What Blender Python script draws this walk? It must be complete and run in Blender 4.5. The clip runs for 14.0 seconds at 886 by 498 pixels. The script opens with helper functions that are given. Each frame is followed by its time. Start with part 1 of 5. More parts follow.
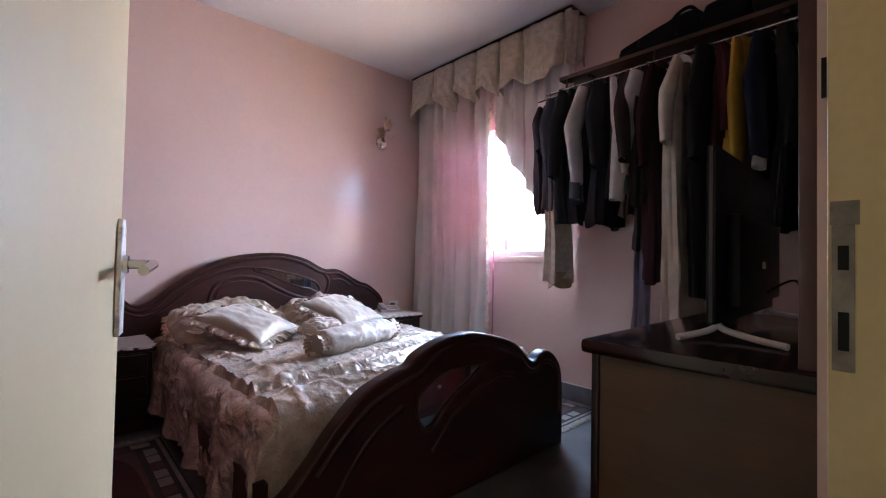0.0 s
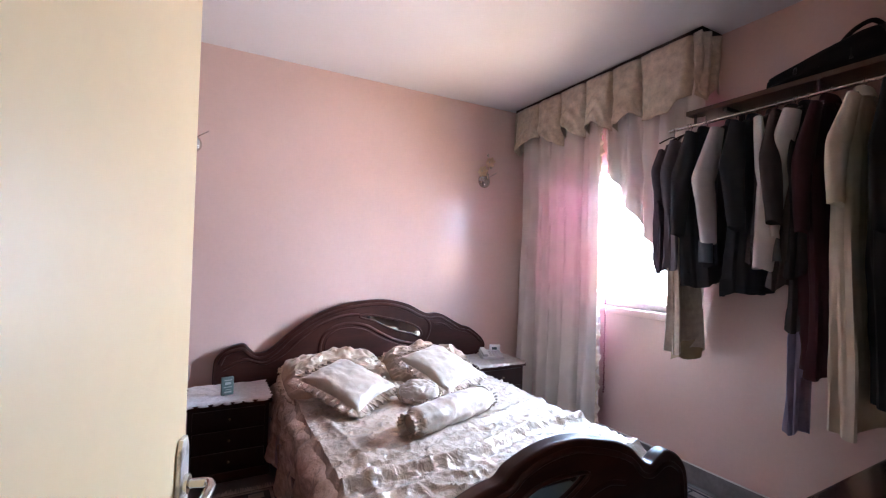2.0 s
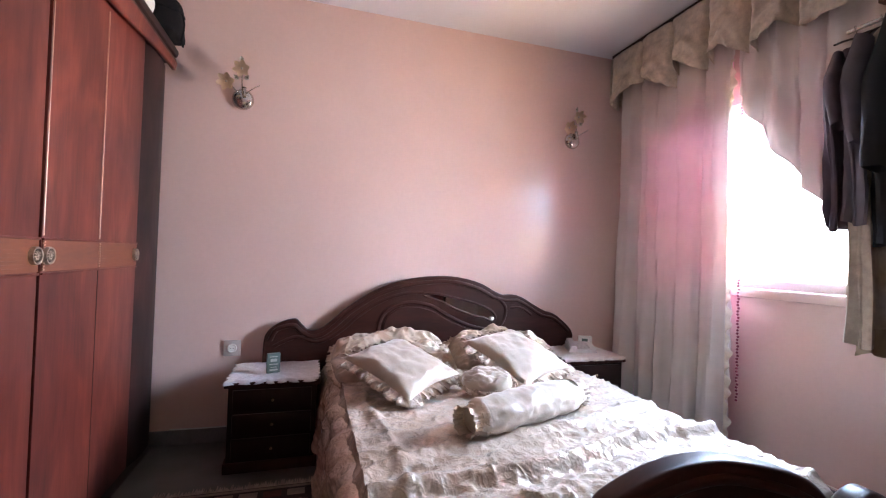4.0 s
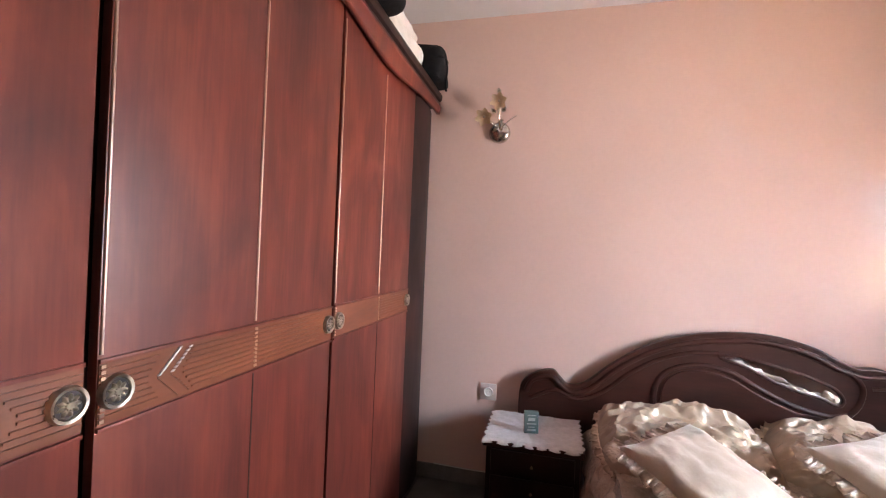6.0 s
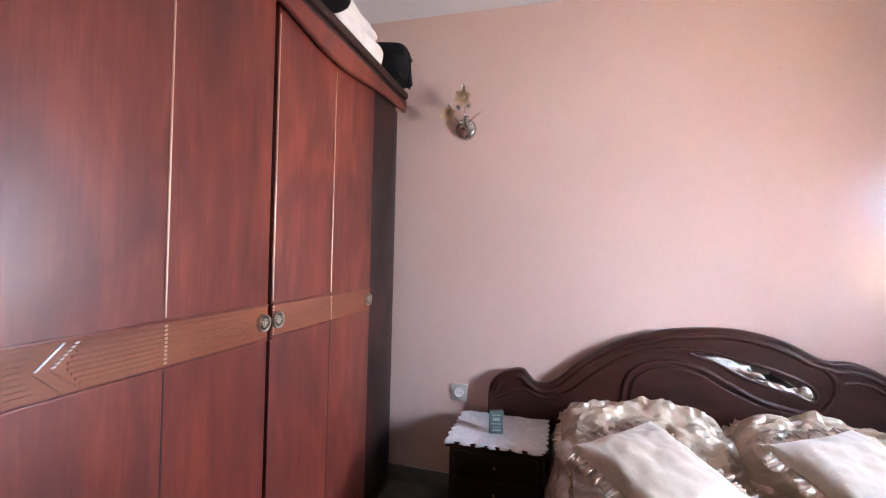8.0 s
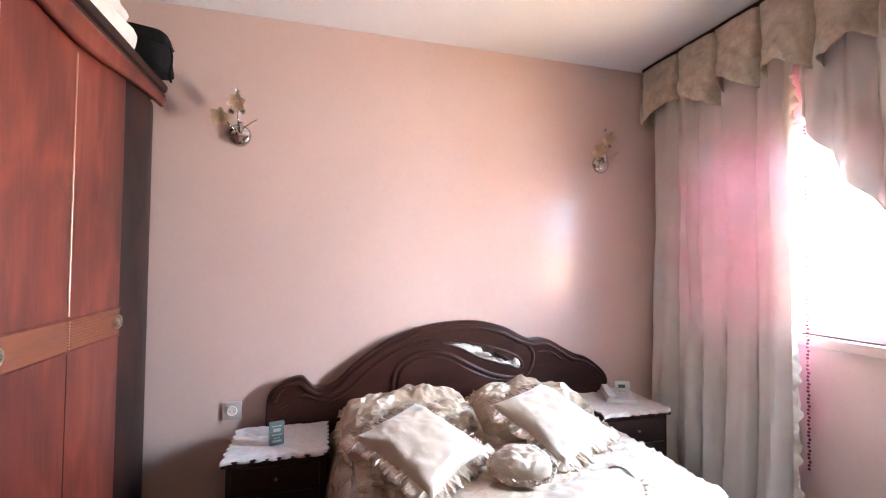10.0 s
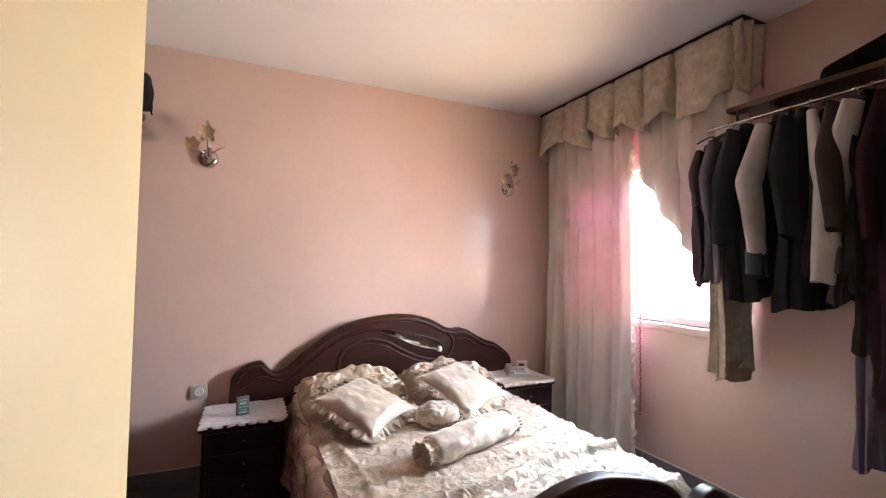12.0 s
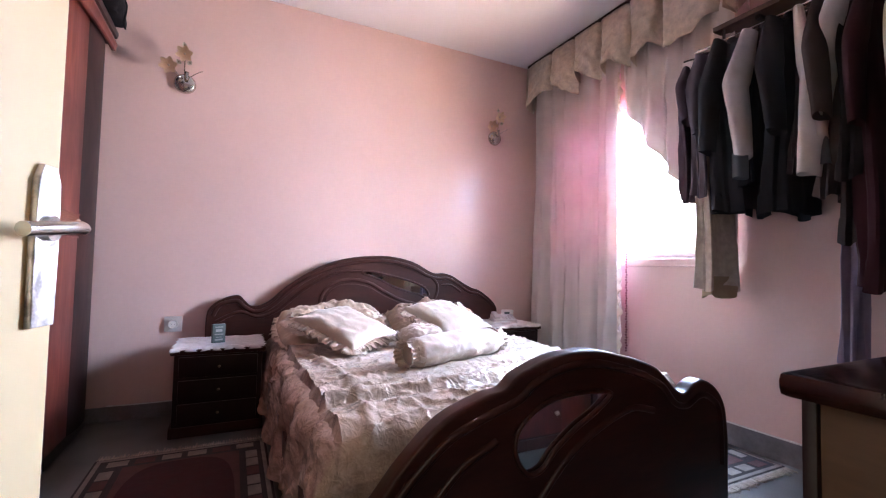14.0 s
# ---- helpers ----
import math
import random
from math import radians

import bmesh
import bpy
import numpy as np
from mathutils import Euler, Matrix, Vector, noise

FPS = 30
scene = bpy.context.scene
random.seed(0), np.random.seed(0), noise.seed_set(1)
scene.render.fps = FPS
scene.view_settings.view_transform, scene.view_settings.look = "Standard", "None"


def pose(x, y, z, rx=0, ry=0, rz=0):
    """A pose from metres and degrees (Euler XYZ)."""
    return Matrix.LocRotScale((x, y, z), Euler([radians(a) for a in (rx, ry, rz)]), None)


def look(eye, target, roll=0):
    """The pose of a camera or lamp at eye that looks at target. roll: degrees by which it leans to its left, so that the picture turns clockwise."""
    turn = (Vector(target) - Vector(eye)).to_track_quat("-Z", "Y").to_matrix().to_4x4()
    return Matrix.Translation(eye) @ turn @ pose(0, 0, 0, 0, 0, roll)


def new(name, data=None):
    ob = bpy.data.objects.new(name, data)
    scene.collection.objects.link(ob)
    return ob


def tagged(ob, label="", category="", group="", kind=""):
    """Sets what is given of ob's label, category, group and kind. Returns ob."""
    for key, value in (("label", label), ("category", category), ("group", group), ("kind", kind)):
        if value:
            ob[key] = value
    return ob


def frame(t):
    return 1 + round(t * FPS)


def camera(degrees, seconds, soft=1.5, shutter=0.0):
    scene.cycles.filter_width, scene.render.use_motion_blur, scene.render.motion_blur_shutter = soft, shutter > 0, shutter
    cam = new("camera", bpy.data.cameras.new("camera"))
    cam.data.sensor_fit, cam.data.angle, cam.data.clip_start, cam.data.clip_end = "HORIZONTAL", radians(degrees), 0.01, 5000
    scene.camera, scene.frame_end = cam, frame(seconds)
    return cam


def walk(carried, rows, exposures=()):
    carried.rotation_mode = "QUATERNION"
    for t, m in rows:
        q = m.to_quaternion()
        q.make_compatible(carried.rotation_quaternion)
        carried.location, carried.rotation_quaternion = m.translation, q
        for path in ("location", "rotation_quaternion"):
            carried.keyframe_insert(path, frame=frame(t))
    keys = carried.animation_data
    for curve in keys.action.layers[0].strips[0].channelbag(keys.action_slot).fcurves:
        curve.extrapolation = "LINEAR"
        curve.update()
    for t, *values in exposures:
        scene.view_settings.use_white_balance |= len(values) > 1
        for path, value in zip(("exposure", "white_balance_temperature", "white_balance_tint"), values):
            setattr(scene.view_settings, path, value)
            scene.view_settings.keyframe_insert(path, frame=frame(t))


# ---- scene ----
cam = camera(91.4, 14.0, soft=1.15)
PATH = [
    (0, (0.655, 0.815, 1.05), (2.009, 2.286, 1.096), 1.1),
    (0.5, (0.726, 0.775, 1.155), (1.889, 2.401, 1.207), 1.3),
    (1, (0.725, 0.781, 1.277), (1.793, 2.471, 1.331), 1.5),
    (1.5, (0.73, 0.801, 1.414), (1.747, 2.523, 1.459), 1.5),
    (2, (0.787, 0.887, 1.436), (1.729, 2.651, 1.476), 1.6),
    (2.2, (0.83, 0.949, 1.422), (1.733, 2.733, 1.467), 1.6),
    (4.3, (1.103, 1.404, 1.204), (1.608, 3.339, 1.238), 1.9),
    (4.5, (1.077, 1.455, 1.222), (1.517, 3.406, 1.256), 1.9),
    (5, (1.013, 1.555, 1.326), (1.142, 3.551, 1.359), 2.0),
    (5.5, (0.963, 1.643, 1.398), (0.742, 3.63, 1.413), 2.3),
    (6, (0.971, 1.708, 1.442), (0.486, 3.649, 1.45), 2.4),
    (6.5, (1.04, 1.73, 1.436), (0.438, 3.637, 1.443), 2.3),
    (7, (1.114, 1.746, 1.425), (0.482, 3.644, 1.438), 1.9),
    (7.5, (1.182, 1.763, 1.429), (0.537, 3.656, 1.445), 1.7),
    (8, (1.201, 1.798, 1.42), (0.682, 3.73, 1.444), 1.4),
    (8.5, (1.165, 1.82, 1.425), (1.051, 3.817, 1.459), 1.1),
    (9, (1.13, 1.808, 1.418), (1.294, 3.801, 1.455), 0.9),
    (9.2, (1.13, 1.791, 1.422), (1.372, 3.776, 1.461), 0.8),
    (11.3, (1.035, 1.18, 1.525), (1.826, 3.016, 1.599), 0.4),
    (11.5, (0.997, 1.11, 1.531), (1.792, 2.944, 1.599), 0.4),
    (12, (0.917, 0.986, 1.472), (1.733, 2.811, 1.547), 0.9),
    (12.5, (0.893, 0.919, 1.34), (1.717, 2.74, 1.421), 1.1),
    (13, (0.866, 0.935, 1.131), (1.7, 2.751, 1.216), 1.2),
    (13.5, (0.909, 0.961, 0.961), (1.757, 2.769, 1.052), 1.2),
    (14, (0.973, 1.048, 0.99), (1.842, 2.848, 1.077), 1.2),
]
walk(cam, [(t, look(eye, target, roll)) for t, eye, target, roll in PATH],
     [(0, -0.42, 6000, 18), (0.2, 0.10, 5900, 20), (0.5, 0.24, 5850, 20), (1.0, 0.22, 6000, 18), (1.5, 0.24, 6050, 16), (2.0, 0.14, 6150, 17),
      (4.5, 0.04, 6800, 19), (5.0, 0.14, 7400, 17), (5.5, 0.24, 7900, 16), (6.0, 0.12, 7350, 18), (6.5, 0.16, 6700, 17), (7.5, 0.16, 6550, 15),
      (8.5, 0.32, 6250, 16), (9.0, 0.42, 6150, 14), (11.5, 0.34, 7900, 13), (12.0, 0.09, 7600, 14), (12.5, -0.01, 7250, 18), (13.0, -0.01, 6700, 22),
      (13.5, 0.09, 6250, 26), (14, 0.32, 6250, 25)])


# ---- light ----
world = bpy.data.worlds.new("world")
scene.world = world
world.use_nodes = True
wn = world.node_tree.nodes
sky = wn.new("ShaderNodeTexSky")
sky.sky_type, sky.sun_disc = "NISHITA", False
sky.sun_elevation, sky.sun_rotation = radians(55), radians(200)
world.node_tree.links.new(sky.outputs[0], wn["Background"].inputs[0])
wn["Background"].inputs[1].default_value = 0.12


def area_lamp(name, m, width, height, watts, colour, spread=180):
    d = bpy.data.lights.new(name, "AREA")
    d.shape, d.size, d.size_y, d.energy, d.color = "RECTANGLE", width, height, watts, colour
    d.spread = radians(spread)
    ob = new(name, d)
    ob.matrix_world = m
    return tagged(ob, kind="structure")


sun_data = bpy.data.lights.new("sun", "SUN")
sun_data.energy, sun_data.angle, sun_data.color = 3.0, radians(0.53), (1.0, 0.95, 0.88)
sun = new("sun", sun_data)
sun.matrix_world = look((0, 0, 0), (-0.2, 0.54, -0.82))

# room: north wall behind the bed, east wall with the window, door in the south wall
X0, X1, Y0, Y1, H = -0.38, 3.625, 0.915, 4.385, 2.915
WIN = (2.62, 3.96, 1.085, 2.23)      # y from, y to, sill, head
DOOR = (0.53, 1.535, 2.06)
WALL = 0.2

# daylight through the window: blue from the sky above, warm from the sunlit yard below
area_lamp("window_daylight", look((X1 + 0.22, (WIN[0] + WIN[1]) / 2, 1.68), (X1 - 1.78, (WIN[0] + WIN[1]) / 2, 0.38)), WIN[1] - WIN[0], 1.0, 400, (0.47, 0.72, 1.0), 150)
area_lamp("yard_daylight", look((X1 + 0.19, 3.26, 1.42), (X1 - 1.81, 3.66, 2.21)), 1.2, 0.44, 85, (1.0, 0.74, 0.50), 120)
area_lamp("hall_daylight", look((-0.2, -1.25, 2.3), (0.8, 0.3, 1.0)), 1.2, 0.9, 15, (1.0, 0.9, 0.72))


# ---- materials ----
def material(name, colour, rough=0.5, metal=0.0, scale=8.0, vary=0.12, bump=0.05, fine=60.0, stretch=(1, 1, 1), second=None,
             coat=0.0, sheen=0.0, through_light=0.0, spec=0.5, rough_vary=0.08, spread=(0.42, 0.92)):
    """Principled surface: two scales of noise in colour, gloss and relief, in metres of the object's own space."""
    m = bpy.data.materials.new(name)
    m.use_nodes = True
    nt = m.node_tree
    n, l = nt.nodes, nt.links
    b = n["Principled BSDF"]
    tc, mp = n.new("ShaderNodeTexCoord"), n.new("ShaderNodeMapping")
    mp.inputs["Scale"].default_value = stretch
    l.new(tc.outputs["Object"], mp.inputs[0])
    big, small = n.new("ShaderNodeTexNoise"), n.new("ShaderNodeTexNoise")
    big.inputs["Scale"].default_value, small.inputs["Scale"].default_value = scale, fine
    big.inputs["Detail"].default_value, small.inputs["Detail"].default_value = 5, 4
    for t in (big, small):
        l.new(mp.outputs[0], t.inputs["Vector"])
    mixn = n.new("ShaderNodeMath")
    mixn.operation = "MULTIPLY_ADD"
    l.new(small.outputs[0], mixn.inputs[0])
    mixn.inputs[1].default_value = 0.35
    l.new(big.outputs[0], mixn.inputs[2])
    ramp = n.new("ShaderNodeValToRGB")
    second = second or tuple(c * (1 - 2 * vary) for c in colour)
    e = ramp.color_ramp.elements
    e[0].position, e[1].position = spread
    e[0].color, e[1].color = (*second, 1), (*colour, 1)
    l.new(mixn.outputs[0], ramp.inputs[0])
    l.new(ramp.outputs[0], b.inputs["Base Color"])
    rr = n.new("ShaderNodeMapRange")
    rr.inputs["To Min"].default_value, rr.inputs["To Max"].default_value = max(0.02, rough - rough_vary), min(1, rough + rough_vary)
    l.new(big.outputs[0], rr.inputs[0])
    l.new(rr.outputs[0], b.inputs["Roughness"])
    b.inputs["Metallic"].default_value = metal
    b.inputs["Specular IOR Level"].default_value = spec
    b.inputs["Coat Weight"].default_value = coat
    b.inputs["Coat Roughness"].default_value = 0.12
    b.inputs["Sheen Weight"].default_value = sheen
    if bump:
        bu = n.new("ShaderNodeBump")
        bu.inputs["Strength"].default_value, bu.inputs["Distance"].default_value = min(1.0, bump * 4), 0.004
        l.new(mixn.outputs[0], bu.inputs["Height"])
        l.new(bu.outputs[0], b.inputs["Normal"])
    if through_light:
        tr, mx = n.new("ShaderNodeBsdfTranslucent"), n.new("ShaderNodeMixShader")
        l.new(ramp.outputs[0], tr.inputs[0])
        mx.inputs[0].default_value = through_light
        l.new(b.outputs[0], mx.inputs[1])
        l.new(tr.outputs[0], mx.inputs[2])
        l.new(mx.outputs[0], n["Material Output"].inputs[0])
    return m


def veneer(name, dark, middle, light, rough=0.40, coat=0.15):
    """Polished wood: flame-like mottles, long upright streaks and fine pores."""
    m = bpy.data.materials.new(name)
    m.use_nodes = True
    n, l = m.node_tree.nodes, m.node_tree.links
    b = n["Principled BSDF"]
    tc = n.new("ShaderNodeTexCoord")
    total = None
    for stretch, scale, detail, twist, weight in (((1, 1, 0.42), 5.5, 8, 0.6, 0.66), ((1, 1, 0.14), 18, 6, 0.8, 0.28), ((1, 1, 0.05), 120, 3, 0.2, 0.14), ((1, 1, 0.7), 1.3, 2, 0.0, 0.34)):
        mp, no, ma = n.new("ShaderNodeMapping"), n.new("ShaderNodeTexNoise"), n.new("ShaderNodeMath")
        mp.inputs["Scale"].default_value = stretch
        no.inputs["Scale"].default_value, no.inputs["Detail"].default_value, no.inputs["Distortion"].default_value = scale, detail, twist
        ma.operation = "MULTIPLY_ADD"
        ma.inputs[1].default_value = weight
        ma.inputs[2].default_value = 0.0
        l.new(tc.outputs["Object"], mp.inputs[0])
        l.new(mp.outputs[0], no.inputs["Vector"])
        l.new(no.outputs[0], ma.inputs[0])
        if total is not None:
            l.new(total, ma.inputs[2])
        total = ma.outputs[0]
    ramp = n.new("ShaderNodeValToRGB")
    e = ramp.color_ramp.elements
    e[0].position, e[1].position = 0.55, 0.94
    e[0].color, e[1].color = (*dark, 1), (*light, 1)
    mid = e.new(0.74)
    mid.color = (*middle, 1)
    l.new(total, ramp.inputs[0])
    l.new(ramp.outputs[0], b.inputs["Base Color"])
    rr = n.new("ShaderNodeMapRange")
    rr.inputs["From Min"].default_value, rr.inputs["From Max"].default_value = 0.5, 0.95
    rr.inputs["To Min"].default_value, rr.inputs["To Max"].default_value = rough + 0.08, rough - 0.06
    l.new(total, rr.inputs[0])
    l.new(rr.outputs[0], b.inputs["Roughness"])
    b.inputs["Specular IOR Level"].default_value = 0.36
    b.inputs["Coat Weight"].default_value, b.inputs["Coat Roughness"].default_value = coat, 0.3
    bu = n.new("ShaderNodeBump")
    bu.inputs["Strength"].default_value, bu.inputs["Distance"].default_value = 0.12, 0.002
    l.new(total, bu.inputs["Height"])
    l.new(bu.outputs[0], b.inputs["Normal"])
    return m


M = {
    "wall": material("pink_satin_paint", (0.72, 0.53, 0.475), 0.225, scale=1.3, vary=0.05, bump=0.03, fine=45, rough_vary=0.035, spec=0.45),
    "ceiling": material("white_ceiling_paint", (0.74, 0.74, 0.78), 0.7, scale=1.0, vary=0.04, bump=0.02),
    "floor": material("grey_terrazzo", (0.13, 0.13, 0.12), 0.35, scale=5, fine=160, vary=0.3, bump=0.01),
    "stone": material("grey_marble_skirting", (0.24, 0.235, 0.24), 0.4, scale=7, vary=0.25, bump=0.02),
    "door": material("cream_gloss_paint", (0.88, 0.69, 0.40), 0.42, scale=1.5, vary=0.04, bump=0.02, fine=25),
    "jamb": material("yellow_chipped_paint", (0.66, 0.52, 0.27), 0.45, scale=3, vary=0.1, bump=0.05),
    "chip": material("grey_bare_plaster", (0.32, 0.29, 0.24), 0.8, scale=20, vary=0.3),
    "mahogany": veneer("red_mahogany_veneer", (0.055, 0.0115, 0.009), (0.115, 0.0215, 0.0145), (0.215, 0.045, 0.026), 0.44, 0.08),
    "band": material("orange_brown_veneer", (0.23, 0.070, 0.030), 0.38, scale=4, fine=30, stretch=(3, 0.5, 3), second=(0.11, 0.030, 0.015), bump=0.02, coat=0.1),
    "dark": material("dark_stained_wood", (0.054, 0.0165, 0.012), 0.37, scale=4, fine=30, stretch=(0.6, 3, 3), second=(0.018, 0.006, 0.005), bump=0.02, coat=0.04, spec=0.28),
    # same wood as dark, with the shade of upright faces put into its colour
    "darkv": material("dark_shaded_upright_wood", (0.018, 0.006, 0.005), 0.37, scale=4, fine=30, stretch=(3, 3, 0.5), second=(0.009, 0.003, 0.003), bump=0.02, coat=0.06, spec=0.4),
    "plywood": material("raw_brown_board", (0.11, 0.058, 0.027), 0.5, scale=4, fine=40, stretch=(2, 0.4, 3), second=(0.062, 0.031, 0.014), bump=0.03),
    "chrome": material("worn_chrome", (0.72, 0.70, 0.66), 0.2, 1.0, scale=30, vary=0.1, bump=0.02),
    "plate": material("paint_flecked_chrome", (0.80, 0.79, 0.77), 0.34, 0.7, scale=26, bump=0.05, second=(0.30, 0.29, 0.28), spread=(0.50, 0.66)),
    "silver": material("antique_silver", (0.66, 0.62, 0.52), 0.3, 1.0, scale=60, vary=0.25, bump=0.1),
    "bronze": material("dull_brass", (0.30, 0.24, 0.17), 0.4, 1.0, scale=60, vary=0.25, bump=0.05),
    # end posts: the dark reflection on their rounding is put into the colour
    "endpost": veneer("mahogany_post_painted_shade", (0.010, 0.004, 0.0035), (0.020, 0.006, 0.005), (0.045, 0.012, 0.009), 0.5, 0.0),
    "gold": material("pale_gold_strip", (0.66, 0.50, 0.39), 0.36, 1.0, scale=20, vary=0.1),
    "black": material("black_plastic", (0.008, 0.008, 0.009), 0.42, scale=20, vary=0.2, spec=0.2),
    "polish": material("polished_dark_top", (0.030, 0.010, 0.007), 0.16, scale=4, fine=30, stretch=(0.5, 3, 3), second=(0.014, 0.005, 0.004), bump=0.01),
    "white_plastic": material("white_plastic", (0.74, 0.73, 0.70), 0.4, scale=20, vary=0.04),
    "mirror": material("silvered_mirror", (0.86, 0.87, 0.87), 0.03, 1.0, scale=3, vary=0.02, bump=0.0, rough_vary=0.01),
    "satin": material("cream_satin", (0.56, 0.45, 0.37), 0.185, 0.2, scale=9, vary=0.10, bump=0.05, fine=140, sheen=0.1, spec=1.0, second=(0.35, 0.26, 0.20), spread=(0.48, 0.80), rough_vary=0.05),
    "cushion": material("cream_silk", (0.46, 0.37, 0.295), 0.38, 0.06, scale=6, vary=0.10, bump=0.12, fine=90, sheen=0.3, spec=0.8),
    "sham": material("pale_gold_satin", (0.49, 0.38, 0.29), 0.22, 0.18, scale=7, vary=0.08, bump=0.06, fine=60, sheen=0.1, spec=1.0, rough_vary=0.04),
    "curtain": material("grey_beige_curtain_cloth", (0.80, 0.735, 0.70), 0.7, scale=5, vary=0.08, bump=0.06, fine=300, sheen=0.2, through_light=0.21),
    "curtain_doubled": material("gathered_curtain_cloth", (0.80, 0.73, 0.695), 0.7, scale=5, vary=0.08, bump=0.06, fine=300, sheen=0.2, through_light=0.09),
    "pelmet": material("beige_damask", (0.66, 0.55, 0.43), 0.36, scale=26, vary=0.18, bump=0.12, fine=120, sheen=0.3, spec=0.8, rough_vary=0.05),
    "pink": material("pink_sheer", (0.95, 0.56, 0.70), 0.7, scale=5, vary=0.06, bump=0.02, through_light=0.72),
    "lace": material("white_lace", (0.80, 0.79, 0.82), 0.8, scale=40, vary=0.1, bump=0.2, fine=200),
    "crystal": material("amber_crystal", (0.88, 0.70, 0.50), 0.06, scale=12, vary=0.2, bump=0.03, through_light=0.45, spec=1.0),
    "suitcase": material("black_canvas", (0.009, 0.009, 0.011), 0.75, scale=30, vary=0.3, bump=0.2, fine=300, spec=0.15),
    "blanket": material("white_blanket", (0.74, 0.72, 0.68), 0.9, scale=14, vary=0.1, bump=0.3, fine=120),
    # near-black that stands for shade in the wardrobe's gaps, grooves and pulls
    "shadow_gap": material("painted_gap_shade", (0.018, 0.008, 0.007), 0.5, scale=20, vary=0.3),
    "greengrey": material("grey_green_card", (0.10, 0.15, 0.14), 0.5, scale=20, vary=0.15),
    "mark": material("pale_print", (0.42, 0.45, 0.42), 0.6, scale=30, vary=0.2),
    "beige_plastic": material("aged_grey_plastic", (0.50, 0.46, 0.44), 0.45, scale=20, vary=0.08),
    "upvc": material("white_window_frame", (0.80, 0.78, 0.76), 0.35, scale=10, vary=0.03),
}


# ---- building helpers ----
def box(bm, x0, x1, y0, y1, z0, z1, bevel=0.0):
    v = bmesh.ops.create_cube(bm, size=1)["verts"]
    for p in v:
        p.co = Vector(((x0 + x1) / 2 + p.co.x * (x1 - x0), (y0 + y1) / 2 + p.co.y * (y1 - y0), (z0 + z1) / 2 + p.co.z * (z1 - z0)))
    if bevel:
        es = list({e for p in v for e in p.link_edges})
        bmesh.ops.bevel(bm, geom=es, offset=bevel, segments=2, profile=0.6, affect="EDGES")
    return bm


def boxes(*dims, bevel=0.0):
    bm = bmesh.new()
    for d in dims:
        box(bm, *d, bevel=bevel)
    return bm


def smooth_mesh(me, angle=40):
    for p in me.polygons:
        p.use_smooth = True
    me.set_sharp_from_angle(angle=radians(angle))
    return me


def part(name, bm, mat, parent=None, label="", smooth=True, m=None):
    """Links a bmesh (or a mesh) as one object, under a thing or a part."""
    if isinstance(bm, bmesh.types.BMesh):
        me = bpy.data.meshes.new(name)
        bmesh.ops.recalc_face_normals(bm, faces=bm.faces)
        bm.to_mesh(me)
        bm.free()
    else:
        me = bm
    if smooth:
        smooth_mesh(me)
    if mat is not None:
        me.materials.clear()
        me.materials.append(mat)
    ob = new(name, me)
    if parent is not None:
        ob.parent = parent
    if m is not None:
        ob.matrix_basis = m
    return tagged(ob, label=label)


def thing(name, m, label, category, group="", kind=""):
    ob = new(name)
    ob.empty_display_size = 0.1
    ob.matrix_basis = m
    return tagged(ob, label, category, group, kind)


def spline(points, n=8, closed=False):
    """A smooth line through the points."""
    p = [Vector(q) for q in points]
    k, out = len(p), []
    for i in range(k if closed else k - 1):
        a = p[(i - 1) % k] if closed or i else p[0]
        b, c = p[i], p[(i + 1) % k]
        d = p[(i + 2) % k] if closed or i + 2 < k else p[-1]
        for j in range(n):
            t = j / n
            out.append(0.5 * (2 * b + (c - a) * t + (2 * a - 5 * b + 4 * c - d) * t * t + (3 * b - a - 3 * c + d) * t ** 3))
    if not closed:
        out.append(p[-1])
    return out


def curve_mesh(name, loops, depth=0.0, extrude=0.0, bevel=0.0, closed=True, flat=True, res=2):
    """A mesh from lines: a plate with holes (flat) or a round moulding along a line."""
    cu = bpy.data.curves.new(name, "CURVE")
    cu.dimensions = "2D" if flat else "3D"
    cu.fill_mode = "BOTH" if flat else "FULL"
    cu.extrude, cu.bevel_depth, cu.bevel_resolution = extrude, bevel or depth, res
    if flat and bevel:
        cu.offset = -bevel
    cu.use_fill_caps = True
    for loop in loops:
        s = cu.splines.new("POLY")
        s.points.add(len(loop) - 1)
        for q, co in zip(s.points, loop):
            q.co = (co[0], co[1], co[2] if len(co) > 2 else 0, 1)
        s.use_cyclic_u = closed
    ob = bpy.data.objects.new(name, cu)
    scene.collection.objects.link(ob)
    me = bpy.data.meshes.new_from_object(ob.evaluated_get(bpy.context.evaluated_depsgraph_get()))
    bpy.data.objects.remove(ob)
    bpy.data.curves.remove(cu)
    return me


def tube(name, points, r, mat, parent=None, closed=False, label="", res=3):
    return part(name, curve_mesh(name, [points], depth=r, closed=closed, flat=False, res=res), mat, parent, label)


def lathe(profile, n=24, axis="z"):
    """A turned body: profile is (radius, height) pairs."""
    bm = bmesh.new()
    rings = []
    for r, h in profile:
        ring = []
        for i in range(n):
            a = 2 * math.pi * i / n
            c, s = r * math.cos(a), r * math.sin(a)
            co = (c, s, h) if axis == "z" else ((h, c, s) if axis == "x" else (c, h, s))
            ring.append(bm.verts.new(co))
        rings.append(ring)
    for a, b in zip(rings, rings[1:]):
        for i in range(n):
            bm.faces.new((a[i], a[(i + 1) % n], b[(i + 1) % n], b[i]))
    for ring in (rings[0], rings[-1]):
        bm.faces.new(ring)
    return bm


